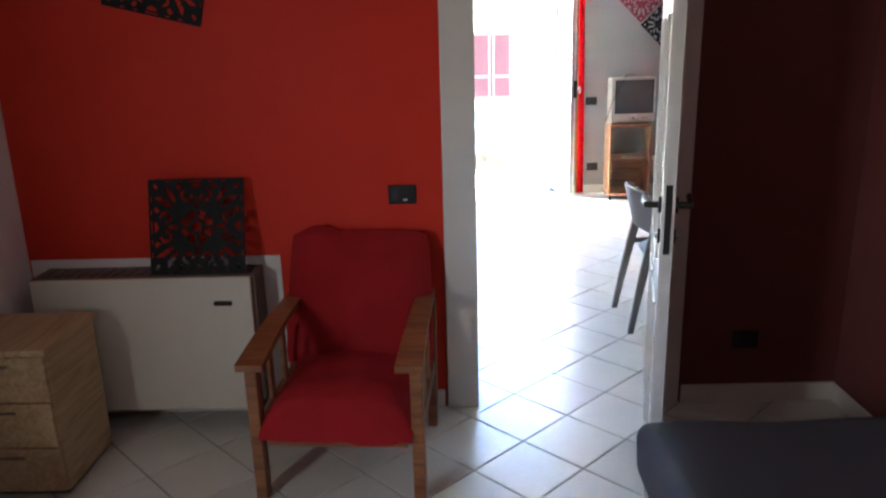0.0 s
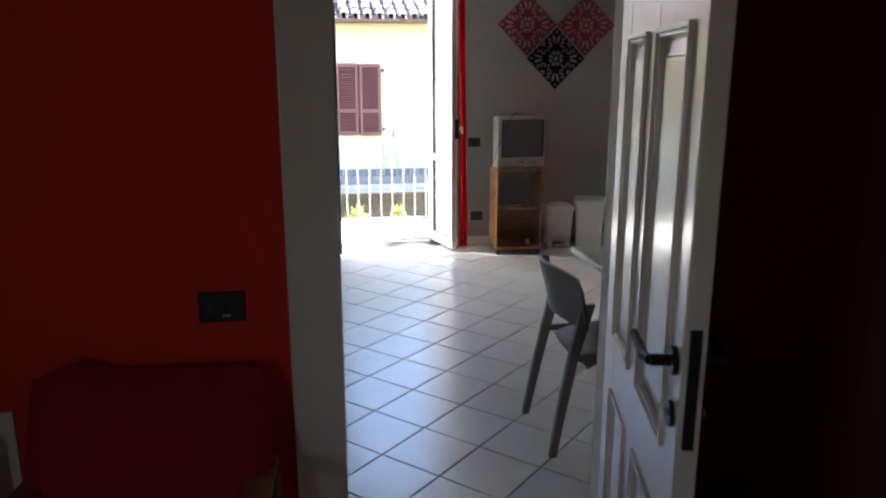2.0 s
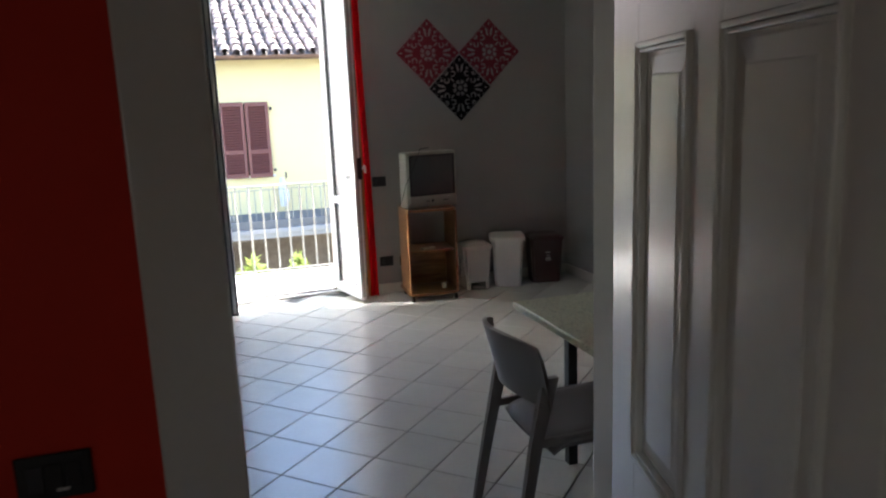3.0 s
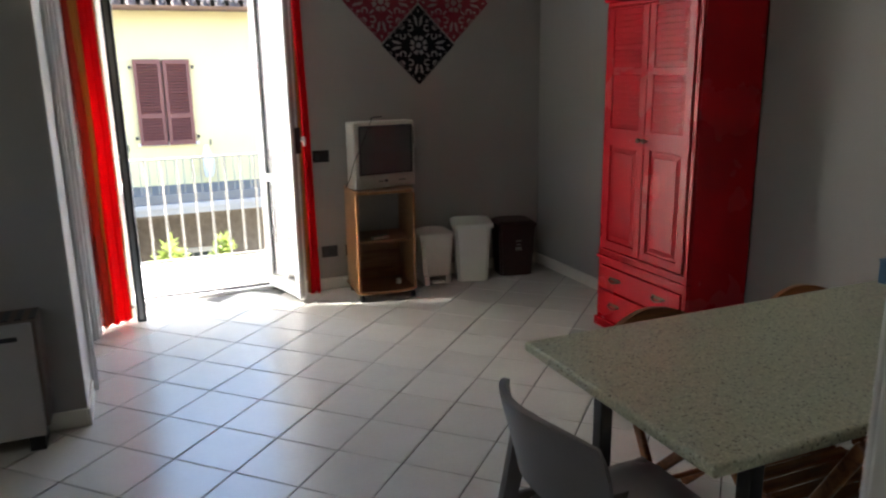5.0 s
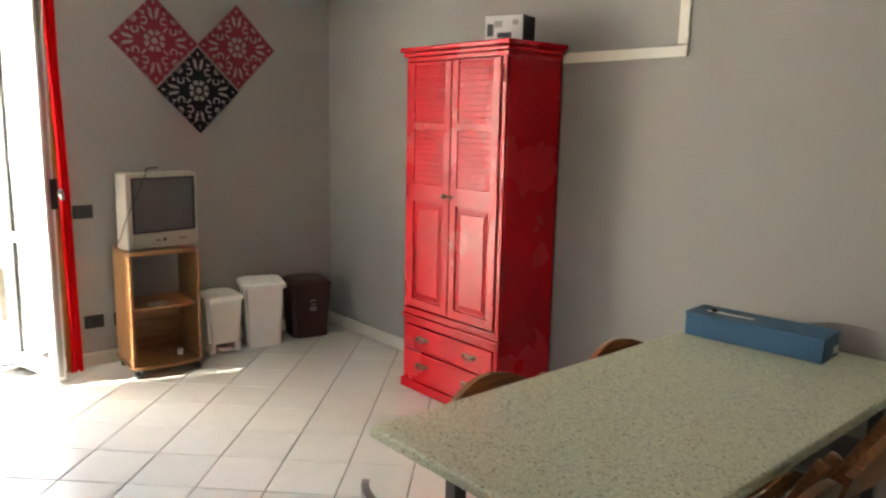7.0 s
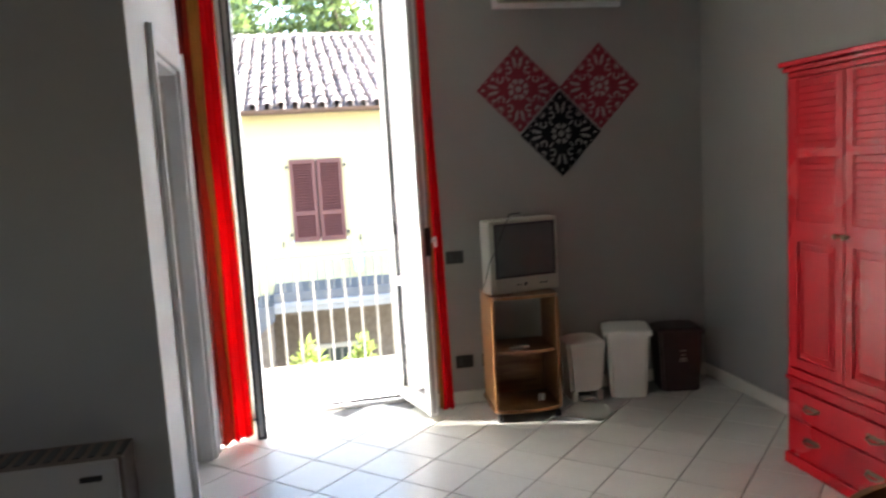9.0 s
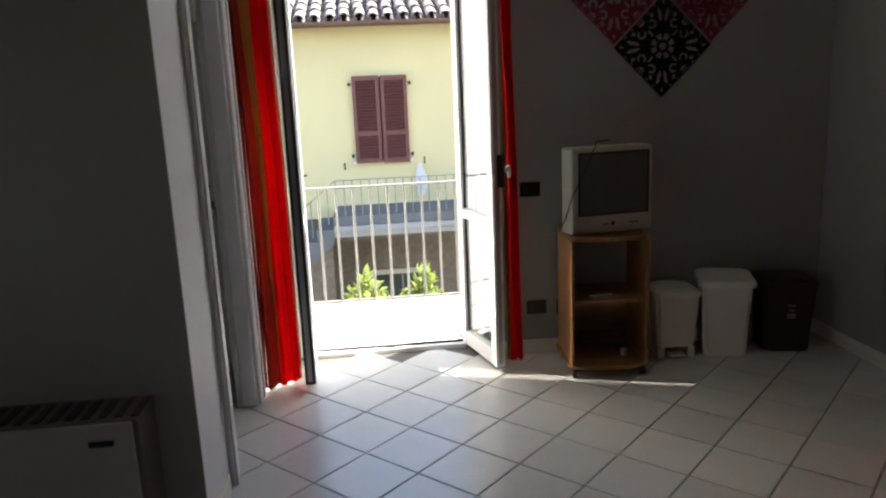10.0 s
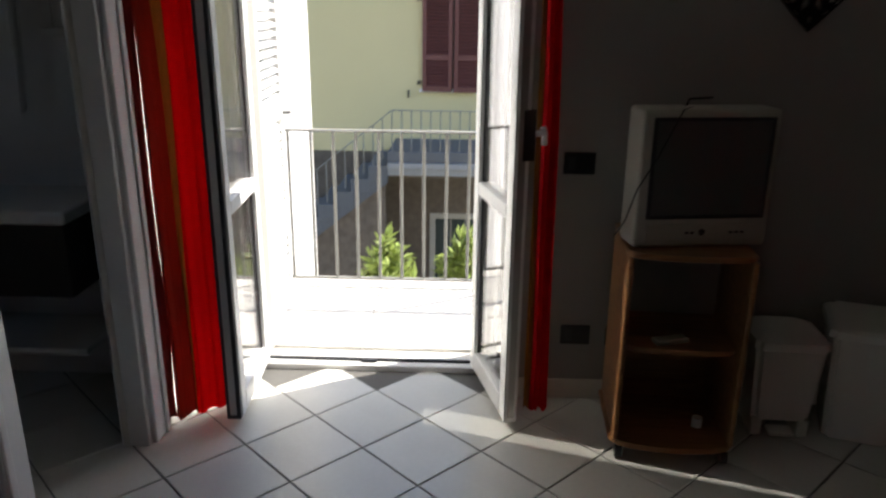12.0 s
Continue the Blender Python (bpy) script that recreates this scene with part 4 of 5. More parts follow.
def plastic_chair(m, label):
    """Faces +x: the back stands at x = 0, the seat runs to x = 0.46."""
    root = thing("plastic_chair", m, label, "chair", "grey plastic chairs")

    def seat(u, v):
        x, y = 0.02 + 0.44 * v, (u - 0.5) * (0.42 + 0.03 * v)
        r = 0.5 * (abs(2 * u - 1) ** 6)
        return (x - 0.05 * r * (1 if v > 0.5 else -1) * abs(2 * v - 1) ** 3, y, 0.455 - 0.012 * math.sin(math.pi * u) + 0.018 * (v - 0.5) - 0.03 * max(0, v - 0.85) * 4 - 0.026 * abs(2 * u - 1) ** 10 - 0.026 * max(0.0, 0.12 - v) / 0.12)
    part("seat", bent_sheet(seat, 14, 12, 0.022), CHAIR_GREY, root)

    def back(u, v):
        w = 0.40 + 0.05 * v - 0.10 * max(0, v - 0.7) ** 2 * 6
        y = (u - 0.5) * w
        top = 0.81 - 0.035 * abs(2 * u - 1) ** 3
        low = 0.555 + 0.03 * math.sin(math.pi * u)
        z = low + (top - low) * v
        return (-0.01 - 0.30 * (z - 0.46) ** 1.3 + 0.075 * (2 * u - 1) ** 2, y, z)
    part("backrest", bent_sheet(back, 14, 10, 0.016), CHAIR_GREY, root)
    for s in (-1, 1):
        def rear(u, v, s=s):
            """From a narrow foot, up past the seat, leaning forward into the side of the backrest."""
            z, low, high = 0.665 * v, min(1.0, v / 0.66), max(0.0, (v - 0.66) / 0.34)
            wide = 0.030 + 0.014 * low + 0.012 * high
            return (-0.090 + 0.080 * low ** 1.1 + 0.052 * high + (u - 0.5) * wide, s * (0.222 - 0.018 * low + 0.004 * high), z)
        bm = bent_sheet(rear, 4, 22, 0.024)
        part("rear_leg", bm, CHAIR_GREY, root)
        bm = beam(bmesh.new(), (0.47, s * 0.215, 0.0), (0.425, s * 0.195, 0.45), 0.028, 0.032, up=(1, 0, 0), bevel=0.006)
        part("front_leg", bm, CHAIR_GREY, root)
        part("side_rail", beam(bmesh.new(), (0.0, s * 0.195, 0.432), (0.43, s * 0.195, 0.435), 0.018, 0.03, bevel=0.004), CHAIR_GREY, root)
    return root


plastic_chair(pose(1.768, 4.350, 0, 0, 0, 0), "taupe grey plastic chair at the end of the table")
plastic_chair(pose(3.80, 4.34, 0, 0, 0, 180), "taupe grey plastic chair between table and wall")


# ---- wooden folding chairs ----
def folding_chair(m, label):
    """Faces +y: the back stands at y = 0, the seat runs to y = 0.38."""
    root = thing("folding_chair", m, label, "chair", "wooden folding chairs")
    for s in (-1, 1):
        part("back_leg", beam(bmesh.new(), (s * 0.205, -0.025, 0.72), (s * 0.205, 0.36, 0.0), 0.022, 0.036, up=(0, 1, 0.4), bevel=0.006), CHAIR_WOOD, root)
        part("front_leg", beam(bmesh.new(), (s * 0.178, 0.36, 0.455), (s * 0.178, -0.06, 0.0), 0.022, 0.034, up=(0, 1, 0.4), bevel=0.006), CHAIR_WOOD, root)
    def rest(u, v):
        x = (u - 0.5) * 0.42
        return (x, -0.025 - 0.030 * math.sin(math.pi * u) - 0.02 * v, 0.615 + (0.062 + 0.045 * math.sin(math.pi * u)) * v + 0.022 * v * math.sin(math.pi * u))
    part("backrest", bent_sheet(rest, 16, 4, 0.024), CHAIR_WOOD, root, "curved wooden top rail")
    for k in range(7):
        y = 0.03 + k * 0.052
        part("seat_slat", slab(-0.19, 0.19, y, y + 0.040, 0.447, 0.462, 0.004), CHAIR_WOOD, root)
    for s in (-1, 1):
        part("seat_rail", slab(s * 0.150 - 0.012, s * 0.150 + 0.012, 0.02, 0.385, 0.415, 0.447, 0.003), CHAIR_WOOD, root)
    part("stretcher", rod(bmesh.new(), (-0.178, 0.04, 0.11), (0.178, 0.04, 0.11), 0.010, 10), CHAIR_WOOD, root)
    return root


for x, y, rz, tall in ((2.555, 4.015, 0, 1.01), (3.03, 4.015, 1, 1.01), (2.57, 4.915, 180, 0.965), (3.275, 4.91, 178, 0.955)):
    folding_chair(pose(x, y, 0, 0, 0, rz) @ Matrix.Diagonal((1, 1, tall, 1)), "orange varnished wooden folding chair tucked under the table")


# ---- television on its trolley ----
TVP = pose(2.478, 7.665, 0, 0, 0, -3.5)
cab = thing("tv_trolley", TVP, "orange beech television trolley on castors", "tv stand")
for s in (-1, 1):
    part("side_panel", slab(min(s * 0.205, s * 0.187), max(s * 0.205, s * 0.187), -0.03, 0.33, 0.075, 0.742, 0.006, 2), BEECH, cab)


def bowed_board(half, front, bow, back, z0, z1, bevel=0.005):
    """A board whose front edge swells out in the middle and rounds off at the corners."""
    bm = bmesh.new()
    edge = [(half * k / 8, front - bow * (1 - (k / 8) ** 2) + (0.020 if abs(k) == 8 else 0.0)) for k in range(-8, 9)] + [(half, back), (-half, back)]
    low, high = [bm.verts.new((x, y, z0)) for x, y in edge], [bm.verts.new((x, y, z1)) for x, y in edge]
    bm.faces.new(low[::-1])
    bm.faces.new(high)
    for a in range(len(edge)):
        b = (a + 1) % len(edge)
        bm.faces.new((low[a], low[b], high[b], high[a]))
    rim = [e for e in bm.edges if abs(e.verts[0].co.z - e.verts[1].co.z) < 1e-6]
    bmesh.ops.bevel(bm, geom=rim, offset=bevel, segments=2, affect="EDGES")
    return bm


part("top", bowed_board(0.207, -0.020, 0.022, 0.34, 0.742, 0.762), BEECH, cab)
part("shelf", bowed_board(0.1865, 0.0, 0.018, 0.32, 0.405, 0.423, 0.003), BEECH, cab)
part("base", bowed_board(0.215, -0.022, 0.040, 0.34, 0.055, 0.075), BEECH, cab)
part("back_panel", slab(-0.187, 0.187, 0.315, 0.32, 0.075, 0.405), BEECH, cab)
for x in (-0.18, 0.18):
    for y in (-0.01, 0.29):
        part("castor", rod(bmesh.new(), (x - 0.012, y, 0.024), (x + 0.012, y, 0.024), 0.024, 14), BLACK, cab)
        part("castor_stem", rod(bmesh.new(), (x, y, 0.03), (x, y, 0.056), 0.008, 8), METAL, cab)
tv = thing("television", pose(2.503, 7.752, 0.762, 0, 0, 8) @ Matrix.Diagonal((0.94, 1, 1, 1)), "silver grey tube television on the trolley", "television")
part("front_shell", slab(-0.240, 0.240, -0.04, 0.095, 0.006, 0.452, 0.014, 3), TV_SILVER, tv)
rear = bmesh.new()
r0 = [rear.verts.new(p) for p in ((-0.232, 0.093, 0.012), (0.232, 0.093, 0.012), (0.232, 0.093, 0.445), (-0.232, 0.093, 0.445))]
r1 = [rear.verts.new(p) for p in ((-0.140, 0.285, 0.03), (0.140, 0.285, 0.03), (0.140, 0.285, 0.34), (-0.140, 0.285, 0.34))]
for a in range(4):
    rear.faces.new((r0[a], r0[(a + 1) % 4], r1[(a + 1) % 4], r1[a]))
rear.faces.new(r0)
rear.faces.new(r1)
bmesh.ops.recalc_face_normals(rear, faces=rear.faces)
bmesh.ops.bevel(rear, geom=rear.edges[:], offset=0.010, segments=2, affect="EDGES")
part("rear_shell", rear, TV_SILVER, tv)
bez = bmesh.new()
for p in ((-0.204, -0.190, 0.102, 0.428), (0.204, 0.218, 0.102, 0.428), (-0.190, 0.204, 0.102, 0.114), (-0.190, 0.204, 0.416, 0.428)):
    box(bez, p[0], p[1], -0.047, -0.036, p[2], p[3], 0.004, 2)
part("screen_bezel", bez, GASKET, tv)


def glass_face(u, v):
    return (0.007 + (u - 0.5) * 0.398, -0.0405 - 0.010 * math.sin(math.pi * u) * math.sin(math.pi * v), 0.110 + 0.310 * v)
part("screen", bent_sheet(glass_face, 16, 14, 0.006), SCREEN, tv, "dark curved screen")
part("control_panel", slab(-0.20, 0.20, -0.044, -0.036, 0.03, 0.085, 0.003, 2), TV_SILVER, tv)
part("badge", rod(bmesh.new(), (0.0, -0.044, 0.058), (0.0, -0.048, 0.058), 0.011, 14), GASKET, tv)
for x in (-0.06, -0.04, 0.10, 0.12, 0.14):
    part("button", slab(x, x + 0.013, -0.047, -0.043, 0.052, 0.060, 0.001), GASKET, tv)
cable = tube(bmesh.new(), [(-0.05, 0.02, 0.452), (-0.11, -0.045, 0.452), (-0.19, -0.055, 0.30), (-0.245, -0.045, 0.20), (-0.252, 0.02, 0.08), (-0.253, 0.10, 0.01)], 0.0028, 6)
part("aerial_cable", cable, BLACK, tv, "thin black aerial cable over the front")
aer = tube(bmesh.new(), [(-0.06, 0.05, 0.452), (-0.05, 0.05, 0.474), (0.03, 0.05, 0.478)], 0.004, 6)
part("aerial", aer, BLACK, tv)
rc = new("remote_control", mesh_of("remote_control", slab(-0.09, 0.03, 0.04, 0.085, 0, 0.018, 0.005, 2), TV_SILVER, True))
rc.matrix_world = TVP @ pose(0.02, 0.0, 0.423, 0, 0, 20)
tagged(rc, "grey remote control lying on the trolley shelf", "remote control")
plug = new("plug", mesh_of("plug", rod(bmesh.new(), (0, 0, 0), (0, 0, 0.035), 0.019, 12), BIN_WHITE, True))
plug.matrix_world = TVP @ pose(0.11, 0.10, 0.075)
tagged(plug, "small white plug lying in the trolley", "plug")


# ---- bins ----
def taper(bm, w0, d0, w1, d1, z0, z1, bevel=0.02):
    lo = [bm.verts.new((s * w0 / 2, t * d0 / 2, z0)) for s, t in ((-1, -1), (1, -1), (1, 1), (-1, 1))]
    hi = [bm.verts.new((s * w1 / 2, t * d1 / 2, z1)) for s, t in ((-1, -1), (1, -1), (1, 1), (-1, 1))]
    made = [bm.faces.new(lo[::-1]), bm.faces.new(hi)]
    for a in range(4):
        made.append(bm.faces.new((lo[a], lo[(a + 1) % 4], hi[(a + 1) % 4], hi[a])))
    edges = [e for v in lo for e in v.link_edges if e.other_vert(v) in hi]
    bmesh.ops.bevel(bm, geom=edges, offset=bevel, segments=3, affect="EDGES")
    return bm


pb = thing("pedal_bin", pose(2.93, 7.925, 0, 0, 0, -4) @ Matrix.Diagonal((1, 1, 0.95, 1)), "white plastic pedal bin beside the trolley", "bin")
body = taper(bmesh.new(), 0.205, 0.20, 0.245, 0.235, 0.07, 0.375)
for s in (-1, 1):
    box(body, s * 0.083 - 0.02, s * 0.083 + 0.02, -0.102, 0.10, 0, 0.075, 0.006)
part("body", body, BIN_WHITE, pb)
part("pedal", slab(-0.045, 0.045, -0.135, -0.07, 0.02, 0.035, 0.004, 2), BIN_WHITE, pb, "white pedal")
lid = taper(bmesh.new(), 0.265, 0.255, 0.255, 0.245, 0.375, 0.405)
taper(lid, 0.252, 0.242, 0.17, 0.17, 0.405, 0.428)
part("lid", lid, BIN_WHITE, pb)
wbn = thing("waste_bin", pose(3.235, 7.915, 0, 0, 0, -19) @ Matrix.Diagonal((1, 1, 0.95, 1)), "tall white plastic waste bin with flat lid", "bin")
part("body", taper(bmesh.new(), 0.225, 0.245, 0.265, 0.285, 0, 0.43), BIN_WHITE, wbn)
lid = taper(bmesh.new(), 0.305, 0.325, 0.300, 0.32, 0.43, 0.458)
taper(lid, 0.297, 0.317, 0.26, 0.28, 0.458, 0.472)
part("lid", lid, BIN_WHITE, wbn)
bb = thing("waste_bin", pose(3.585, 7.905, 0, 0, 0, -12) @ Matrix.Diagonal((1, 1, 0.95, 1)), "dark brown plastic waste bin in the corner", "bin")
part("body", taper(bmesh.new(), 0.245, 0.215, 0.285, 0.255, 0, 0.40), BIN_BROWN, bb)
lid = taper(bmesh.new(), 0.30, 0.275, 0.30, 0.275, 0.40, 0.425)
taper(lid, 0.295, 0.27, 0.24, 0.22, 0.425, 0.445)
part("lid", lid, BIN_BROWN, bb)
for k, (w, z) in enumerate(((0.04, 0.285), (0.028, 0.255), (0.042, 0.225), (0.05, 0.212))):
    part("printed_bar", slab(0.01 - w / 2, 0.01 + w / 2, -0.1285, -0.1215, z, z + (0.006 if k != 2 else 0.012)), TV_SILVER, bb, smooth=False)


# ---- armchair ----
arm = thing("armchair", pose(0.285, 2.95, 0, 0, 0, -3.5), "wooden armchair with a loose red fabric cover", "armchair")
for s in (-1, 1):
    part("front_leg", slab(s * 0.292 - 0.022, s * 0.292 + 0.022, -0.345, -0.290, 0, 0.545, 0.006, 2), TEAK, arm)
    part("rear_leg", beam(bmesh.new(), (s * 0.292, 0.22, 0.0), (s * 0.292, 0.30, 0.56), 0.04, 0.05, up=(0, 1, 0), bevel=0.006), TEAK, arm)
    def rest(u, v, s=s):
        return (s * (0.275 + (v - 0.5) * (0.095 - 0.03 * u)), -0.40 + 0.72 * u, 0.550 + 0.030 * u * u + 0.030 * math.sin(math.pi * u) + 0.012)
    part("armrest", bent_sheet(rest, 14, 4, 0.026), TEAK, arm, "curved wooden armrest")
    part("side_rail", slab(s * 0.292 - 0.014, s * 0.292 + 0.014, -0.30, 0.24, 0.24, 0.30, 0.004), TEAK, arm)
    for y in (-0.12, 0.06):
        part("side_slat", slab(s * 0.292 - 0.008, s * 0.292 + 0.008, y - 0.02, y + 0.02, 0.30, 0.525, 0.003), TEAK, arm)
part("front_rail", slab(-0.253, 0.253, -0.335, -0.310, 0.215, 0.295, 0.004), TEAK, arm)
part("rear_rail", slab(-0.253, 0.253, 0.215, 0.24, 0.22, 0.28, 0.004), TEAK, arm)
part("back_top_rail", slab(-0.275, 0.28, 0.325, 0.352, 0.755, 0.80, 0.008, 2), TEAK, arm)
for s in (-1, 1):
    part("back_post", beam(bmesh.new(), (s * 0.235, 0.20, 0.28), (s * 0.235, 0.34, 0.78), 0.03, 0.035, up=(0, 1, 0), bevel=0.005), TEAK, arm)


def cushion(u, v):
    x = (u - 0.5) * 0.55
    puff = (1 - abs(2 * u - 1) ** 5) * (1 - abs(2 * v - 1) ** 7)
    y = -0.375 + 0.60 * v
    droop = 0.05 * max(0.0, 0.10 - v) / 0.10
    wr = 0.016 * noise.noise((x * 7, y * 7, 3.0)) + 0.007 * noise.noise((x * 19, y * 15, 8.0))
    return (x, y, 0.305 + 0.105 * puff - droop - 0.015 * math.sin(math.pi * u) * v + wr)
part("seat_cover", bent_sheet(cushion, 30, 30, 0.02), CLOTH_RED, arm, "rumpled red seat cover")


def backrest(u, v):
    x = (u - 0.5) * (0.60 - 0.05 * v)
    puff = (1 - abs(2 * u - 1) ** 5) * (1 - abs(2 * v - 1) ** 6)
    z = 0.33 + 0.50 * v + (0.022 * math.sin(u * 9) * (u < 0.35) + 0.012 * noise.noise((x * 14, 0, 5.0))) * (v > 0.9)
    wr = 0.024 * noise.noise((x * 6, z * 6, 1.0)) + 0.009 * noise.noise((x * 17, z * 13, 4.0))
    return (x, 0.150 + 0.185 * v - 0.085 * puff + wr, z)
part("back_cover", bent_sheet(backrest, 30, 30, 0.02), CLOTH_RED, arm, "rumpled red back cover draped over the rail")
bm = bent_sheet(lambda u, v: ((u - 0.5) * 0.50, 0.335 + 0.045 * math.sin(math.pi * min(1, v * 1.3)), 0.835 - 0.40 * max(0, v - 0.3)), 16, 8, 0.008)
part("cover_fold", bm, CLOTH_RED, arm)

# ---- bedside drawers ----
bd = thing("bedside_drawers", pose(-0.945, 2.84, 0, 0, 0, -90), "pale oak bedside drawer chest against the wall", "drawers")
part("carcass", slab(-0.19, 0.165, -0.185, 0.185, 0.02, 0.575, 0.003), OAK, bd)
part("top", slab(-0.195, 0.195, -0.195, 0.195, 0.575, 0.600, 0.004), OAK, bd)
part("plinth", slab(-0.17, 0.15, -0.17, 0.17, 0, 0.02), GASKET, bd)
for k in range(3):
    z = 0.030 + k * 0.182
    dr = part("drawer", slab(0.166, 0.186, -0.180, 0.180, z, z + 0.176, 0.003), OAK, bd)
    part("grip", slab(0.186, 0.190, -0.05, 0.05, z + 0.135, z + 0.148, 0.002), DARK_TOP, dr)

# ---- dark daybed ----
sofa = thing("daybed", pose(1.82, 1.55, 0), "low daybed with a dark slate fitted cover", "sofa")
part("base", slab(-0.50, 0.55, -0.83, 0.78, 0.0, 0.24, 0.02, 2), CLOTH_DARK, sofa)
bm = slab(-0.56, 0.56, -0.85, 0.83, 0.24, 0.45, 0.055, 4)
bmesh.ops.subdivide_edges(bm, edges=[e for e in bm.edges if e.calc_length() > 0.5], cuts=12, use_grid_fill=True)
for v in bm.verts:
    v.co += 0.012 * noise.noise_vector(v.co * 3.0)
part("mattress", bm, CLOTH_DARK, sofa)
wl = thing("white_cabinet", pose(-0.99, 1.98, 0), "low white cabinet at the side of the room", "cabinet")
part("body", slab(-0.15, 0.13, -0.25, 0.25, 0.0, 0.385, 0.004), PVC, wl)
part("top", slab(-0.155, 0.145, -0.26, 0.26, 0.385, 0.405, 0.004), PVC, wl)
part("door", slab(0.13, 0.146, -0.24, 0.24, 0.02, 0.375, 0.003), PVC, wl)

# ---- window of the side room ----
bm = bmesh.new()
for p in ((0.20, 0.24, 1.42, 2.5), (0.38, 0.42, 1.42, 2.5), (0.24, 0.38, 1.42, 1.475), (0.24, 0.38, 2.445, 2.5)):
    box(bm, p[0], p[1], 8.19, 8.25, p[2], p[3], 0.005, 2)
wn = tagged(part("window_1", bm, PVC), "small white framed window in the side room", "window", "", "structure")
pn = part("pane", slab(0.24, 0.38, 8.215, 8.221, 1.475, 2.445), DUSTY_GLASS, wn, smooth=False)
pn.visible_shadow = False
part("sill", slab(0.18, 0.44, 8.14, 8.19, 1.39, 1.42, 0.004), PVC, wn)
basin = thing("washstand", pose(0.06, 7.98, 0), "dark washstand with a white basin top in the dim side room", "washstand")
part("cabinet", slab(-0.29, 0.29, -0.19, 0.19, 0.50, 0.775, 0.006, 2), TABLE_LEG, basin, "dark cabinet front")
part("basin_top", slab(-0.31, 0.31, -0.21, 0.195, 0.775, 0.825, 0.014, 3), PVC, basin, "white basin top")
part("lower_shelf", slab(-0.27, 0.29, -0.15, 0.17, 0.255, 0.285, 0.005), PVC, basin, "white lower shelf")
for x in (-0.27, 0.27):
    part("leg", slab(x - 0.016, x + 0.016, 0.144, 0.176, 0, 0.50, 0.003), TABLE_LEG, basin)
towel = new("hand_towel", mesh_of("hand_towel", bent_sheet(lambda u, v: (0.045 + 0.085 * u * (0.35 + 0.65 * v), 8.150 + 0.010 * math.sin(u * 9 + v * 2), 1.08 + 0.62 * v + 0.05 * u * (1 - v)), 10, 12, 0.006), WHITE_WALL, True))
tagged(towel, "pale towel hanging on the side room wall", "towel")

# ---- the house across the courtyard ----
HY = 15.74
house = thing("house", pose(0, HY, GZ), "yellow rendered house with brown shutters and tiled roof", "house")
hz = -GZ
# upper facade, with an opening behind the shutters
bm = slab(-7, 1.16, 0, 0.4, hz - 0.42, hz + 2.56)
box(bm, 1.92, 9, 0, 0.4, hz - 0.42, hz + 2.56)
box(bm, 1.16, 1.92, 0, 0.4, hz - 0.42, hz + 0.46)
box(bm, 1.16, 1.92, 0, 0.4, hz + 1.73, hz + 2.56)
part("upper_wall", bm, YELLOW_RENDER, house, smooth=False)
bm = slab(-7, 1.23, 0.0, 0.4, 0, hz - 0.42)
box(bm, 2.10, 9, 0.0, 0.4, 0, hz - 0.42)
box(bm, 1.23, 2.10, 0.0, 0.4, hz - 1.31, hz - 0.42)
part("lower_wall", bm, OLD_RENDER, house, "worn brown stone and render", smooth=False)
side = slab(-7, -6.6, 0.4, 9.0, 0, hz + 2.56)
box(side, 8.6, 9, 0.4, 9.0, 0, hz + 2.56)
box(side, -7, 9, 9.0, 9.4, 0, hz + 2.56)
part("rear_wall", side, YELLOW_RENDER, house, smooth=False)
dr = part("door", slab(1.31, 2.02, 0.10, 0.14, 0, hz - 1.39, 0.004), INNER_DARK, house, "dark glazed door")
bm = bmesh.new()
for p in ((1.23, 1.31, 0, hz - 1.39), (2.02, 2.10, 0, hz - 1.39), (1.23, 2.10, hz - 1.39, hz - 1.309)):
    box(bm, p[0], p[1], -0.03, 0.12, p[2], p[3], 0.006)
part("door_surround", bm, PLASTER, dr, "beige plaster surround")
bm = bmesh.new()
for x in (1.52, 1.73):
    box(bm, x, x + 0.03, 0.075, 0.10, 0.1, hz - 1.43, 0.003)
part("glazing_bar", bm, RAIL_PAINT, dr)
win = part("window", slab(1.165, 1.915, 0.10, 0.13, hz + 0.465, hz + 1.725), INNER_DARK, house)
part("sill", slab(1.08, 2.0, -0.05, 0.10, hz + 0.415, hz + 0.455, 0.006), WHITE_WALL, win, "pale window sill")


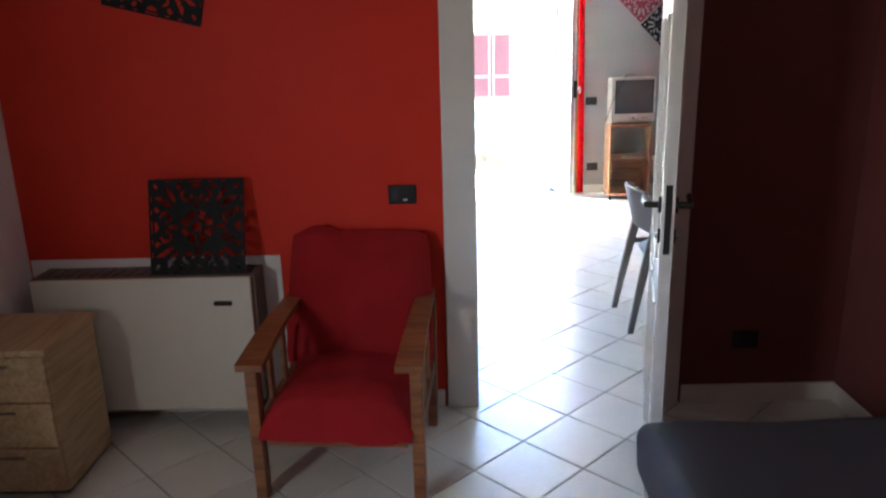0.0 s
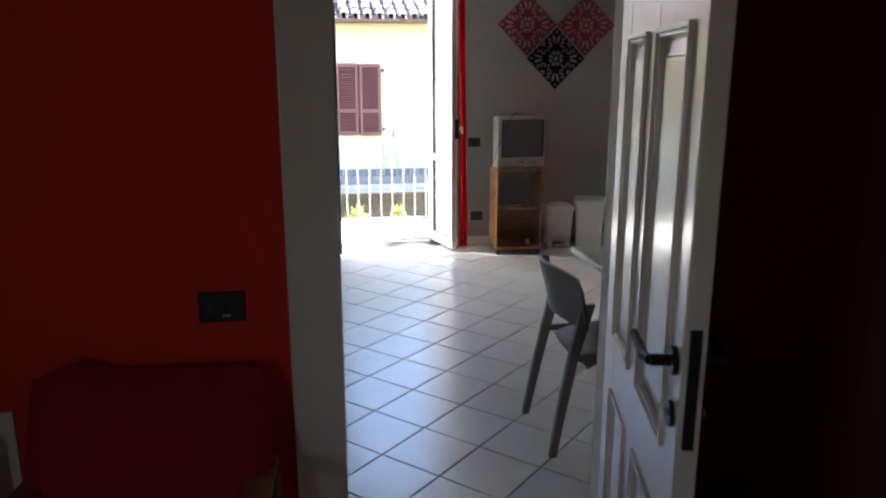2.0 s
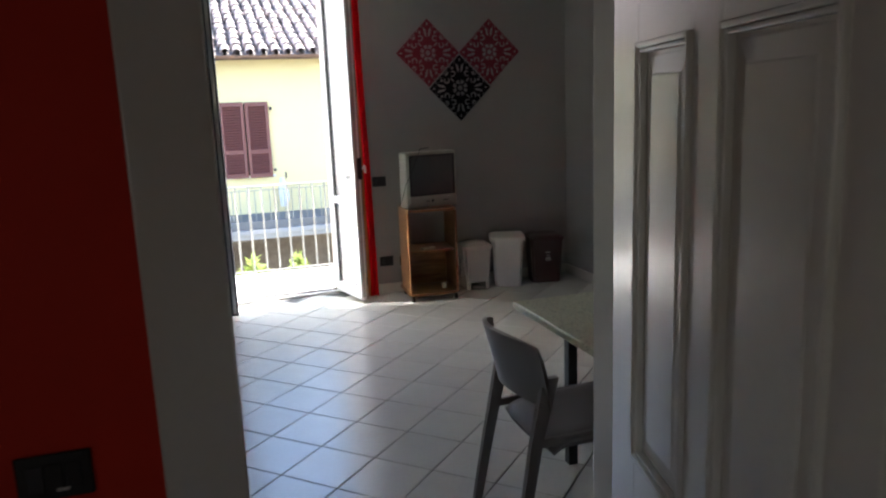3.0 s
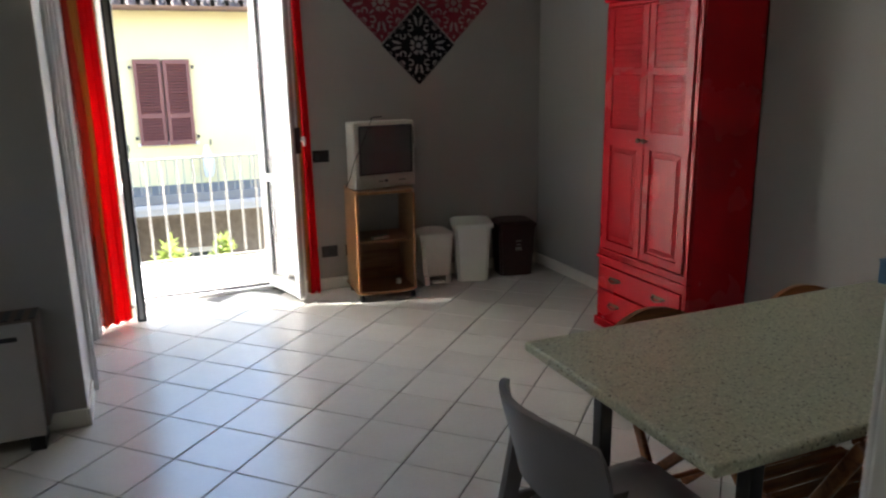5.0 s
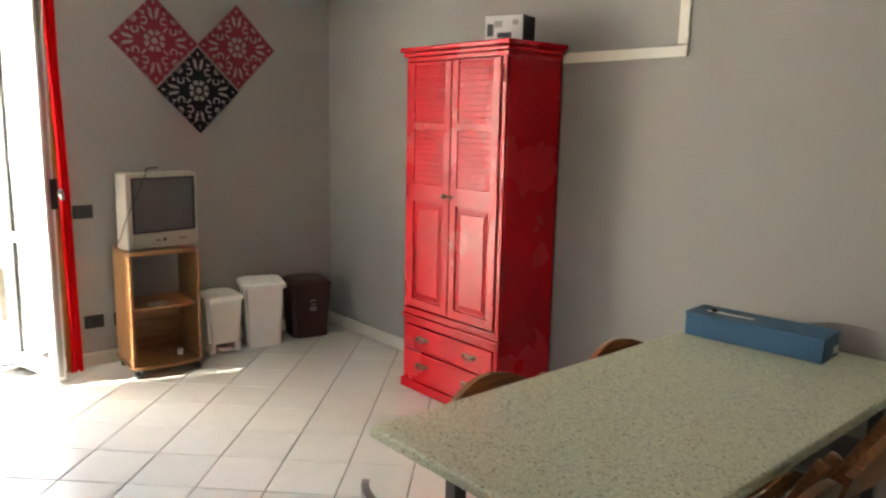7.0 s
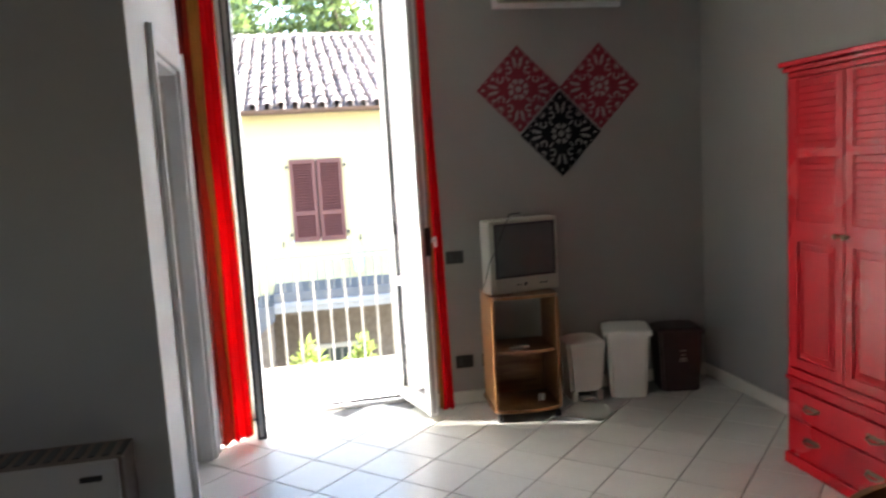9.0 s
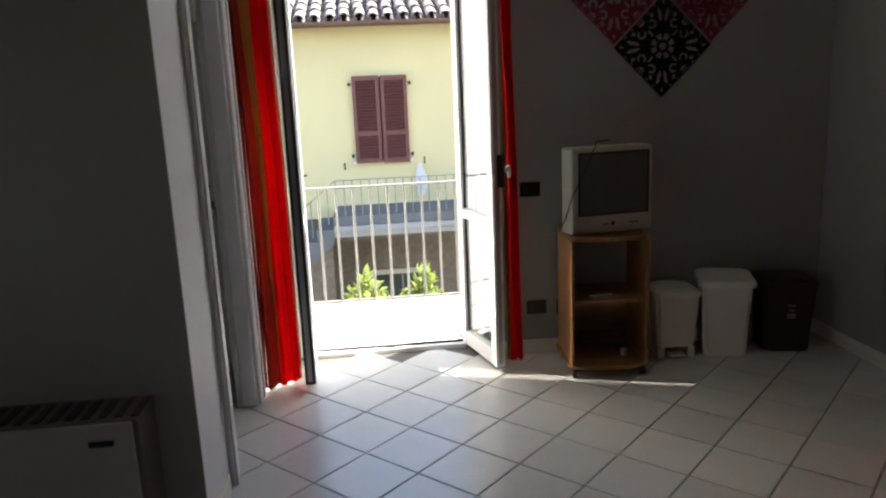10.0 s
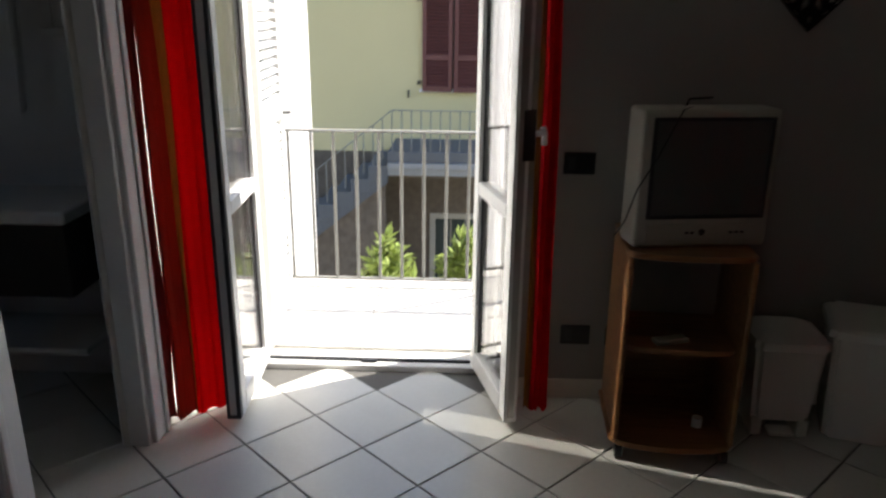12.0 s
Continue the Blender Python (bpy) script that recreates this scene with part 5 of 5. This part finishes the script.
def facade_shutter(x0, w, turn, z0, z1):
    root = part("shutter_leaf", slab(0.0, 0.004, -0.01, 0.0, z0 + 0.1, z0 + 0.14), SHUTTER_BROWN, house, "brown louvred shutter leaf")
    root.matrix_basis = pose(x0, -0.045, 0, 0, 0, turn)
    s = 1 if w > 0 else -1
    a, b = min(0, w), max(0, w)
    f = bmesh.new()
    st, t = 0.055, 0.042
    zm = z0 + (z1 - z0) * 0.345
    for p in ((a, a + st, z0, z1), (b - st, b, z0, z1), (a + st, b - st, z0, z0 + 0.07), (a + st, b - st, zm - 0.035, zm + 0.035), (a + st, b - st, z1 - 0.07, z1)):
        box(f, p[0], p[1], -t / 2, t / 2, p[2], p[3], 0.003)
    part("leaf_frame", f, SHUTTER_BROWN, root)
    sl = slab(a + st, b - st, -0.024, 0.024, -0.005, 0.005)
    sl.transform(pose(0, 0, 0, 40))
    me = mesh_of("slat", sl, SHUTTER_BROWN)
    for za, zb in ((z0 + 0.07, zm - 0.035), (zm + 0.035, z1 - 0.07)):
        n = int((zb - za) / 0.043)
        for k in range(n):
            o = new("slat", me)
            o.parent, o.location = root, (0, 0, za + (k + 0.5) * (zb - za) / n)
    for z in (z0 + 0.12, z1 - 0.12):
        part("hinge", slab(-s * 0.045 - 0.02, -s * 0.045 + 0.02, -0.02, 0.02, z - 0.025, z + 0.025, 0.003), DARK_METAL, root)


facade_shutter(1.118, 0.41, -4, hz + 0.425, hz + 1.755)
facade_shutter(1.953, -0.405, 5, hz + 0.42, hz + 1.75)
for x, z in ((0.93, 0.40), (2.18, 0.44)):
    part("shutter_stop", rod(bmesh.new(), (x, 0, hz + z - 0.02), (x, -0.06, hz + z - 0.02), 0.012, 8), DARK_METAL, house)
    part("stop_tab", slab(x - 0.012, x + 0.012, -0.065, -0.05, hz + z - 0.06, hz + z + 0.05, 0.003), DARK_METAL, house)

# a pale bag hung from the stop
def bag_side(u, v):
    half = 0.018 + 0.075 * math.sin(math.pi * min(1.0, 0.12 + 0.62 * (1 - v))) ** 2
    a = math.tau * u
    return (2.11 + half * math.cos(a) + 0.012 * math.sin(5 * v + 2 * a), HY - 0.075 + 0.45 * half * math.sin(a), -0.13 + 0.52 * v)


bag = new("hanging_bag", mesh_of("hanging_bag", surface([[bag_side(i / 20, k / 14) for i in range(21)] for k in range(15)]), PAPER, True))
tagged(bag, "pale plastic bag hanging on the yellow facade", "bag")

# gutter and roof structure
EAVE_Y, EAVE_Z, SLOPE, RIDGE = -0.42, hz + 2.55, 0.36, 5.0
bm = surface([[(x, EAVE_Y - 0.07 + 0.065 * math.cos(math.pi * (1 + k / 7)), EAVE_Z - 0.03 + 0.065 * math.sin(math.pi * (1 + k / 7))) for x in (-7.2, 9.2)] for k in range(8)])
part("gutter", thicken(bm, 0.004), GUTTER, house, "brown metal gutter")
for x in np.arange(-6.5, 9, 0.9):
    part("gutter_bracket", slab(x - 0.012, x + 0.012, EAVE_Y - 0.14, EAVE_Y, EAVE_Z - 0.10, EAVE_Z - 0.085, 0.002), DARK_METAL, house)
bm = bmesh.new()
under = [(-7.3, EAVE_Y, EAVE_Z - 0.04), (9.3, EAVE_Y, EAVE_Z - 0.04), (9.3, RIDGE, EAVE_Z - 0.04 + SLOPE * (RIDGE - EAVE_Y)), (-7.3, RIDGE, EAVE_Z - 0.04 + SLOPE * (RIDGE - EAVE_Y))]
top = [bm.verts.new(p) for p in under]
low = [bm.verts.new((x, y, z - 0.06)) for x, y, z in under]
bm.faces.new(top)
bm.faces.new(low[::-1])
for a in range(4):
    bm.faces.new((top[a], top[(a + 1) % 4], low[(a + 1) % 4], low[a]))
back = [bm.verts.new(p) for p in ((-7.3, RIDGE, EAVE_Z - 0.05 + SLOPE * (RIDGE - EAVE_Y)), (9.3, RIDGE, EAVE_Z - 0.05 + SLOPE * (RIDGE - EAVE_Y)), (9.3, RIDGE * 2 - EAVE_Y, EAVE_Z - 0.05), (-7.3, RIDGE * 2 - EAVE_Y, EAVE_Z - 0.05))]
bm.faces.new(back)
roof = part("roof", bm, OLD_RENDER, house, "weathered pantile roof", smooth=False)


def pantile(wide, narrow, length, lift, flip):
    rows = []
    for k in range(2):
        w = (wide, narrow)[k] / 2
        row = []
        for i in range(7):
            a = math.pi * i / 6
            row.append((w * math.cos(a), k * length, flip * (w * 0.85 * math.sin(a)) + (lift if k == 0 else 0.0)))
        rows.append(row)
    return thicken(surface(rows), 0.014)


PITCH, LEN, COURSE = 0.213, 0.46, 0.375
tilt = math.degrees(math.atan(SLOPE))
run = math.sqrt(1 + SLOPE ** 2)
me_tile = mesh_of("roof_tile", pantile(0.165, 0.135, LEN, 0.028, 1), PANTILE, True)
me_rest = mesh_of("roof_tile_far", pantile(0.165, 0.135, LEN, 0.028, 1), PANTILE_REST, True)
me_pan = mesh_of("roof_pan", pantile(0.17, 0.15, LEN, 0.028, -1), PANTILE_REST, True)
rest_v, rest_f = [], []


def add_rest(me, m):
    base = len(rest_v)
    rest_v.extend((m @ v.co)[:] for v in me.vertices)
    rest_f.extend(tuple(base + i for i in f.vertices) for f in me.polygons)


pan_v, pan_f = [], []


def add_pan(me, m):
    base = len(pan_v)
    pan_v.extend((m @ v.co)[:] for v in me.vertices)
    pan_f.extend(tuple(base + i for i in f.vertices) for f in me.polygons)


rnd = random.Random(4)
for c in range(-36, 44):
    for r in range(16):
        s = (r * COURSE) / run
        jig = rnd.uniform(-0.012, 0.012)
        m = pose(1.5 + c * PITCH + jig, EAVE_Y - 0.05 + s, EAVE_Z + 0.015 + SLOPE * (s - 0.05) + rnd.uniform(-0.006, 0.008), tilt, rnd.uniform(-3, 3), rnd.uniform(-2.2, 2.2))
        if -7 <= c <= 10 and r < 15:
            o = new("roof_tile", me_tile)
            o.parent, o.matrix_basis = roof, m
        else:
            add_rest(me_rest, m)
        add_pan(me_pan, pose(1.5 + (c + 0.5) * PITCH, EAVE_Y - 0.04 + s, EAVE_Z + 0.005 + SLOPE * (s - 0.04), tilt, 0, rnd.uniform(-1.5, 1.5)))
me = bpy.data.meshes.new("far_tiles")
me.from_pydata(rest_v, [], rest_f)
me.materials.append(PANTILE_REST)
me.shade_smooth()
far_tiles = new("far_tiles", me)
far_tiles.parent = roof
far_tiles["kind"] = "stuff"
# channel tiles carry the shade of the gaps in their colour
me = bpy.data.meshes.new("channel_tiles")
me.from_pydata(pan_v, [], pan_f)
me.materials.append(PAN_SHADE)
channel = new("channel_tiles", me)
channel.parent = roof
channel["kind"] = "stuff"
me_ridge = mesh_of("ridge_tile", pantile(0.24, 0.20, 0.44, 0.02, 1), PANTILE, True)
for k in range(42):
    o = new("ridge_tile", me_ridge)
    o.parent, o.matrix_basis = roof, pose(-7.2 + k * 0.39, RIDGE, EAVE_Z + 0.02 + SLOPE * (RIDGE - EAVE_Y), 0, 0, -90)

# ---- outside stair and landing ----
stair = thing("outside_stair", pose(0, HY, GZ), "grey stone outside stair with landing and railing", "stairs")
LTOP = hz - 0.23
part("landing", slab(0.74, 6.5, -1.05, -0.002, LTOP - 0.14, LTOP, 0.01), GREY_STONE, stair, "grey stone landing slab")
part("landing_edge", slab(0.74, 6.5, -1.10, -1.05, LTOP - 0.13, LTOP + 0.012, 0.008), GREY_STONE, stair, "grey edge of the landing")
part("landing_ledge", slab(0.74, 6.5, -1.13, -1.05, LTOP - 0.215, LTOP - 0.132, 0.008), SUNLIT_STONE, stair, "ledge under the landing, coloured pale as if sunlit")
part("landing_fascia", slab(0.74, 6.5, -1.09, -1.05, LTOP - 0.30, LTOP - 0.217, 0.006), SUNLIT_STONE, stair, "fascia under the landing, coloured pale as if sunlit")
part("under_wall", slab(0.74, 6.5, -0.99, -0.95, LTOP - 0.36, LTOP - 0.14), OLD_RENDER, stair)
NST, RISE, GO = 16, 0.175, 0.222
for k in range(NST):
    z = LTOP - (k + 1) * RISE
    x1 = 0.74 - k * GO
    part("step", slab(x1 - GO - 0.03, x1, -1.10, -0.004, z - 0.19, z, 0.006), GREY_STONE, stair)
bm = bmesh.new()
x_end, z_end = 0.74 - NST * GO, LTOP - NST * RISE
side = [(0.74, LTOP - 0.19), (0.74, LTOP - 0.40), (x_end, z_end - 0.40), (x_end, z_end - 0.19)]
f0 = [bm.verts.new((x, -1.09, z)) for x, z in side]
f1 = [bm.verts.new((x, -1.02, z)) for x, z in side]
bm.faces.new(f0)
bm.faces.new(f1[::-1])
for a in range(4):
    bm.faces.new((f0[a], f0[(a + 1) % 4], f1[(a + 1) % 4], f1[a]))
part("stringer", bm, GREY_STONE, stair, smooth=False)
bm = bmesh.new()
tri_side = [(0.70, LTOP - 0.345), (0.70, 0.0), (x_end + 0.2, 0.0)]
f0 = [bm.verts.new((x, -1.04, z)) for x, z in tri_side]
f1 = [bm.verts.new((x, -0.98, z)) for x, z in tri_side]
bm.faces.new(f0)
bm.faces.new(f1[::-1])
for a in range(3):
    bm.faces.new((f0[a], f0[(a + 1) % 3], f1[(a + 1) % 3], f1[a]))
part("stair_wall", bm, OLD_RENDER, stair, "brown stone wall under the stair", smooth=False)
HAND = 0.53
bm = slab(0.80, 6.5, -1.075, -1.045, LTOP + HAND - 0.012, LTOP + HAND, 0.003)
part("hand_rail", bm, RAIL_PAINT, stair)
part("hand_rail_slope", beam(bmesh.new(), (0.80, -1.06, LTOP + HAND - 0.006), (0.80 - 13 * GO, -1.06, LTOP + HAND - 0.006 - 13 * RISE), 0.03, 0.012), RAIL_PAINT, stair)
bar_far = mesh_of("bar", rod(bmesh.new(), (0, 0, 0), (0, 0, HAND - 0.01), 0.008, 6), RAIL_PAINT, True)
for k in range(46):
    o = new("bar", bar_far)
    o.parent, o.location = stair, (0.80 + k * 0.122, -1.06, LTOP)
for k in range(24):
    o = new("bar", bar_far)
    o.parent, o.location = stair, (0.80 - (k + 1) * 0.122, -1.06, LTOP - (k + 1) * 0.122 * RISE / GO)

# white neighbouring wall beside the balcony
nb = thing("house_wing", pose(0.70, OUT, GZ), "plain white sunlit wall of the building beside the balcony", "house")
part("wall", slab(-0.25, 0.0, 0.002, 1.84, 0, 7.0), WHITE_WALL, nb, smooth=False)
part("coping", slab(-0.29, 0.04, 0.002, 1.88, 7.0, 7.08, 0.01), GREY_STONE, nb)


# ---- plants ----
def leaf_mesh(points, size, seed, spread=1.0):
    r = random.Random(seed)
    v, f = [], []
    for p in points:
        d = Vector((r.gauss(0, 1), r.gauss(0, 1), r.gauss(0.3, 1))).normalized()
        side = d.orthogonal().normalized()
        side = (Matrix.Rotation(r.uniform(0, math.tau), 3, d) @ side) * size * r.uniform(0.16, 0.26) * spread
        tip = d * size * r.uniform(0.7, 1.3)
        b = len(v)
        bend = d.cross(side).normalized() * size * 0.12
        p = Vector(p)
        v += [p[:], (p + tip * 0.45 + side + bend)[:], (p + tip)[:], (p + tip * 0.45 - side + bend)[:]]
        f += [(b, b + 1, b + 2), (b, b + 2, b + 3)]
    return v, f


def oleander(x, y, top, seed):
    root = thing("oleander", pose(x, y, GZ), "tall oleander shrub with bright narrow leaves", "shrub", "oleanders")
    r = random.Random(seed)
    pts = []
    H = top - GZ
    for k in range(22):
        a, lean = r.uniform(0, math.tau), r.uniform(0.02, 0.20)
        base = Vector((0.05 * math.cos(a), 0.05 * math.sin(a), 0))
        tip = Vector((lean * math.cos(a), lean * math.sin(a), H * (1.0 - 0.35 * lean) * r.uniform(0.93, 1.0)))
        part("stem", rod(bmesh.new(), base, tip, 0.012, 5, 0.004), BARK, root)
        for i in range(130):
            t = 0.62 + 0.38 * i / 129
            pts.append(base.lerp(tip, t) + Vector((r.gauss(0, 0.012), r.gauss(0, 0.012), 0)))
    v, f = leaf_mesh(pts, 0.115, seed, 0.75)
    me = bpy.data.meshes.new("leaves")
    me.from_pydata(v, [], f)
    me.materials.append(LEAF)
    new("leaves", me).parent = root


oleander(1.20, 10.35, 0.01, 1)
oleander(1.735, 10.9, -0.10, 2)


def tree(x, y, height, width, seed):
    root = thing("tree", pose(x, y, GZ), "broad leafy green tree behind the roof", "tree", "trees behind the house")
    r = random.Random(seed)
    wood_bm = rod(bmesh.new(), (0, 0, 0), (0.1, 0, height * 0.45), 0.28, 10, 0.17)
    pts = []
    for k in range(26):
        a, up = r.uniform(0, math.tau), r.uniform(0.30, 0.45) * height
        reach = width * r.uniform(0.35, 1.0)
        end = Vector((reach * math.cos(a), reach * math.sin(a), height * r.uniform(0.55, 1.0) - 0.25 * reach))
        rod(wood_bm, (0.05, 0, up), end, 0.09, 6, 0.02)
        for c in range(9):
            cc = Vector((0.05, 0, up)).lerp(end, r.uniform(0.45, 1.08)) + Vector((r.gauss(0, 0.5), r.gauss(0, 0.5), r.gauss(0, 0.45)))
            s = r.uniform(0.22, 0.5)
            pts += [cc + Vector((r.gauss(0, s), r.gauss(0, s), r.gauss(0, s * 0.8))) for _ in range(55)]
    part("trunk", wood_bm, BARK, root)
    v, f = leaf_mesh(pts, 0.25, seed, 1.7)
    me = bpy.data.meshes.new("crown")
    me.from_pydata(v, [], f)
    me.materials.append(TREE_LEAF)
    new("crown", me).parent = root


tree(-1.5, 27.5, 12.5, 4.2, 11)
tree(4.2, 28.5, 13.0, 4.5, 12)
tree(9.5, 29.0, 12.0, 4.2, 13)

# ---- floor: slab and diagonal tiles ----
bm = slab(-1.30, 2.55, -1.75, 3.38, -0.20, -0.005)
box(bm, -1.9, RIGHT + 0.1, 3.38, 8.355, -0.20, -0.005)
floor = structure("floor", bm, GROUT, "pale ceramic floor tiles laid diagonally with dark joints", "floor")
T = 0.30
tile_bm = slab(-T / 2 + 0.0026, T / 2 - 0.0026, -T / 2 + 0.0026, T / 2 - 0.0026, -0.009, 0, 0.0022)
tile_bm.transform(pose(0, 0, 0, 0, 0, 45))
me_floor = mesh_of("tile", tile_bm, TILE)
rest_v, rest_f, count = [], [], 0
for i in range(-20, 45):
    for j in range(-30, 45):
        u, w = (i + 0.86) * T, (j + 0.30) * T
        x, y = (u - w) / math.sqrt(2), (u + w) / math.sqrt(2)
        in_red, in_grey = -1.25 < x < 2.45 and -1.65 < y < 3.40, -1.85 < x < RIGHT + 0.05 and 3.40 <= y < (8.36 if x < 0.5 else 8.20)
        if not (in_red or in_grey):
            continue
        m = pose(x, y, rnd.uniform(-0.0006, 0.0006), rnd.uniform(-0.12, 0.12), rnd.uniform(-0.12, 0.12), 0)
        if (in_grey and x > -0.1 and not (x < LEFT - 0.3 and y > BLOCK + 0.3)) or (in_red and y > 1.75 and -0.95 < x < 1.7):
            o = new("tile", me_floor)
            o.parent, o.matrix_basis = floor, m
            count += 1
        else:
            add_rest(me_floor, m)
me = bpy.data.meshes.new("further_tiles")
me.from_pydata(rest_v, [], rest_f)
me.materials.append(TILE_REST)
more = new("further_tiles", me)
more.parent = floor
more["kind"] = "stuff"
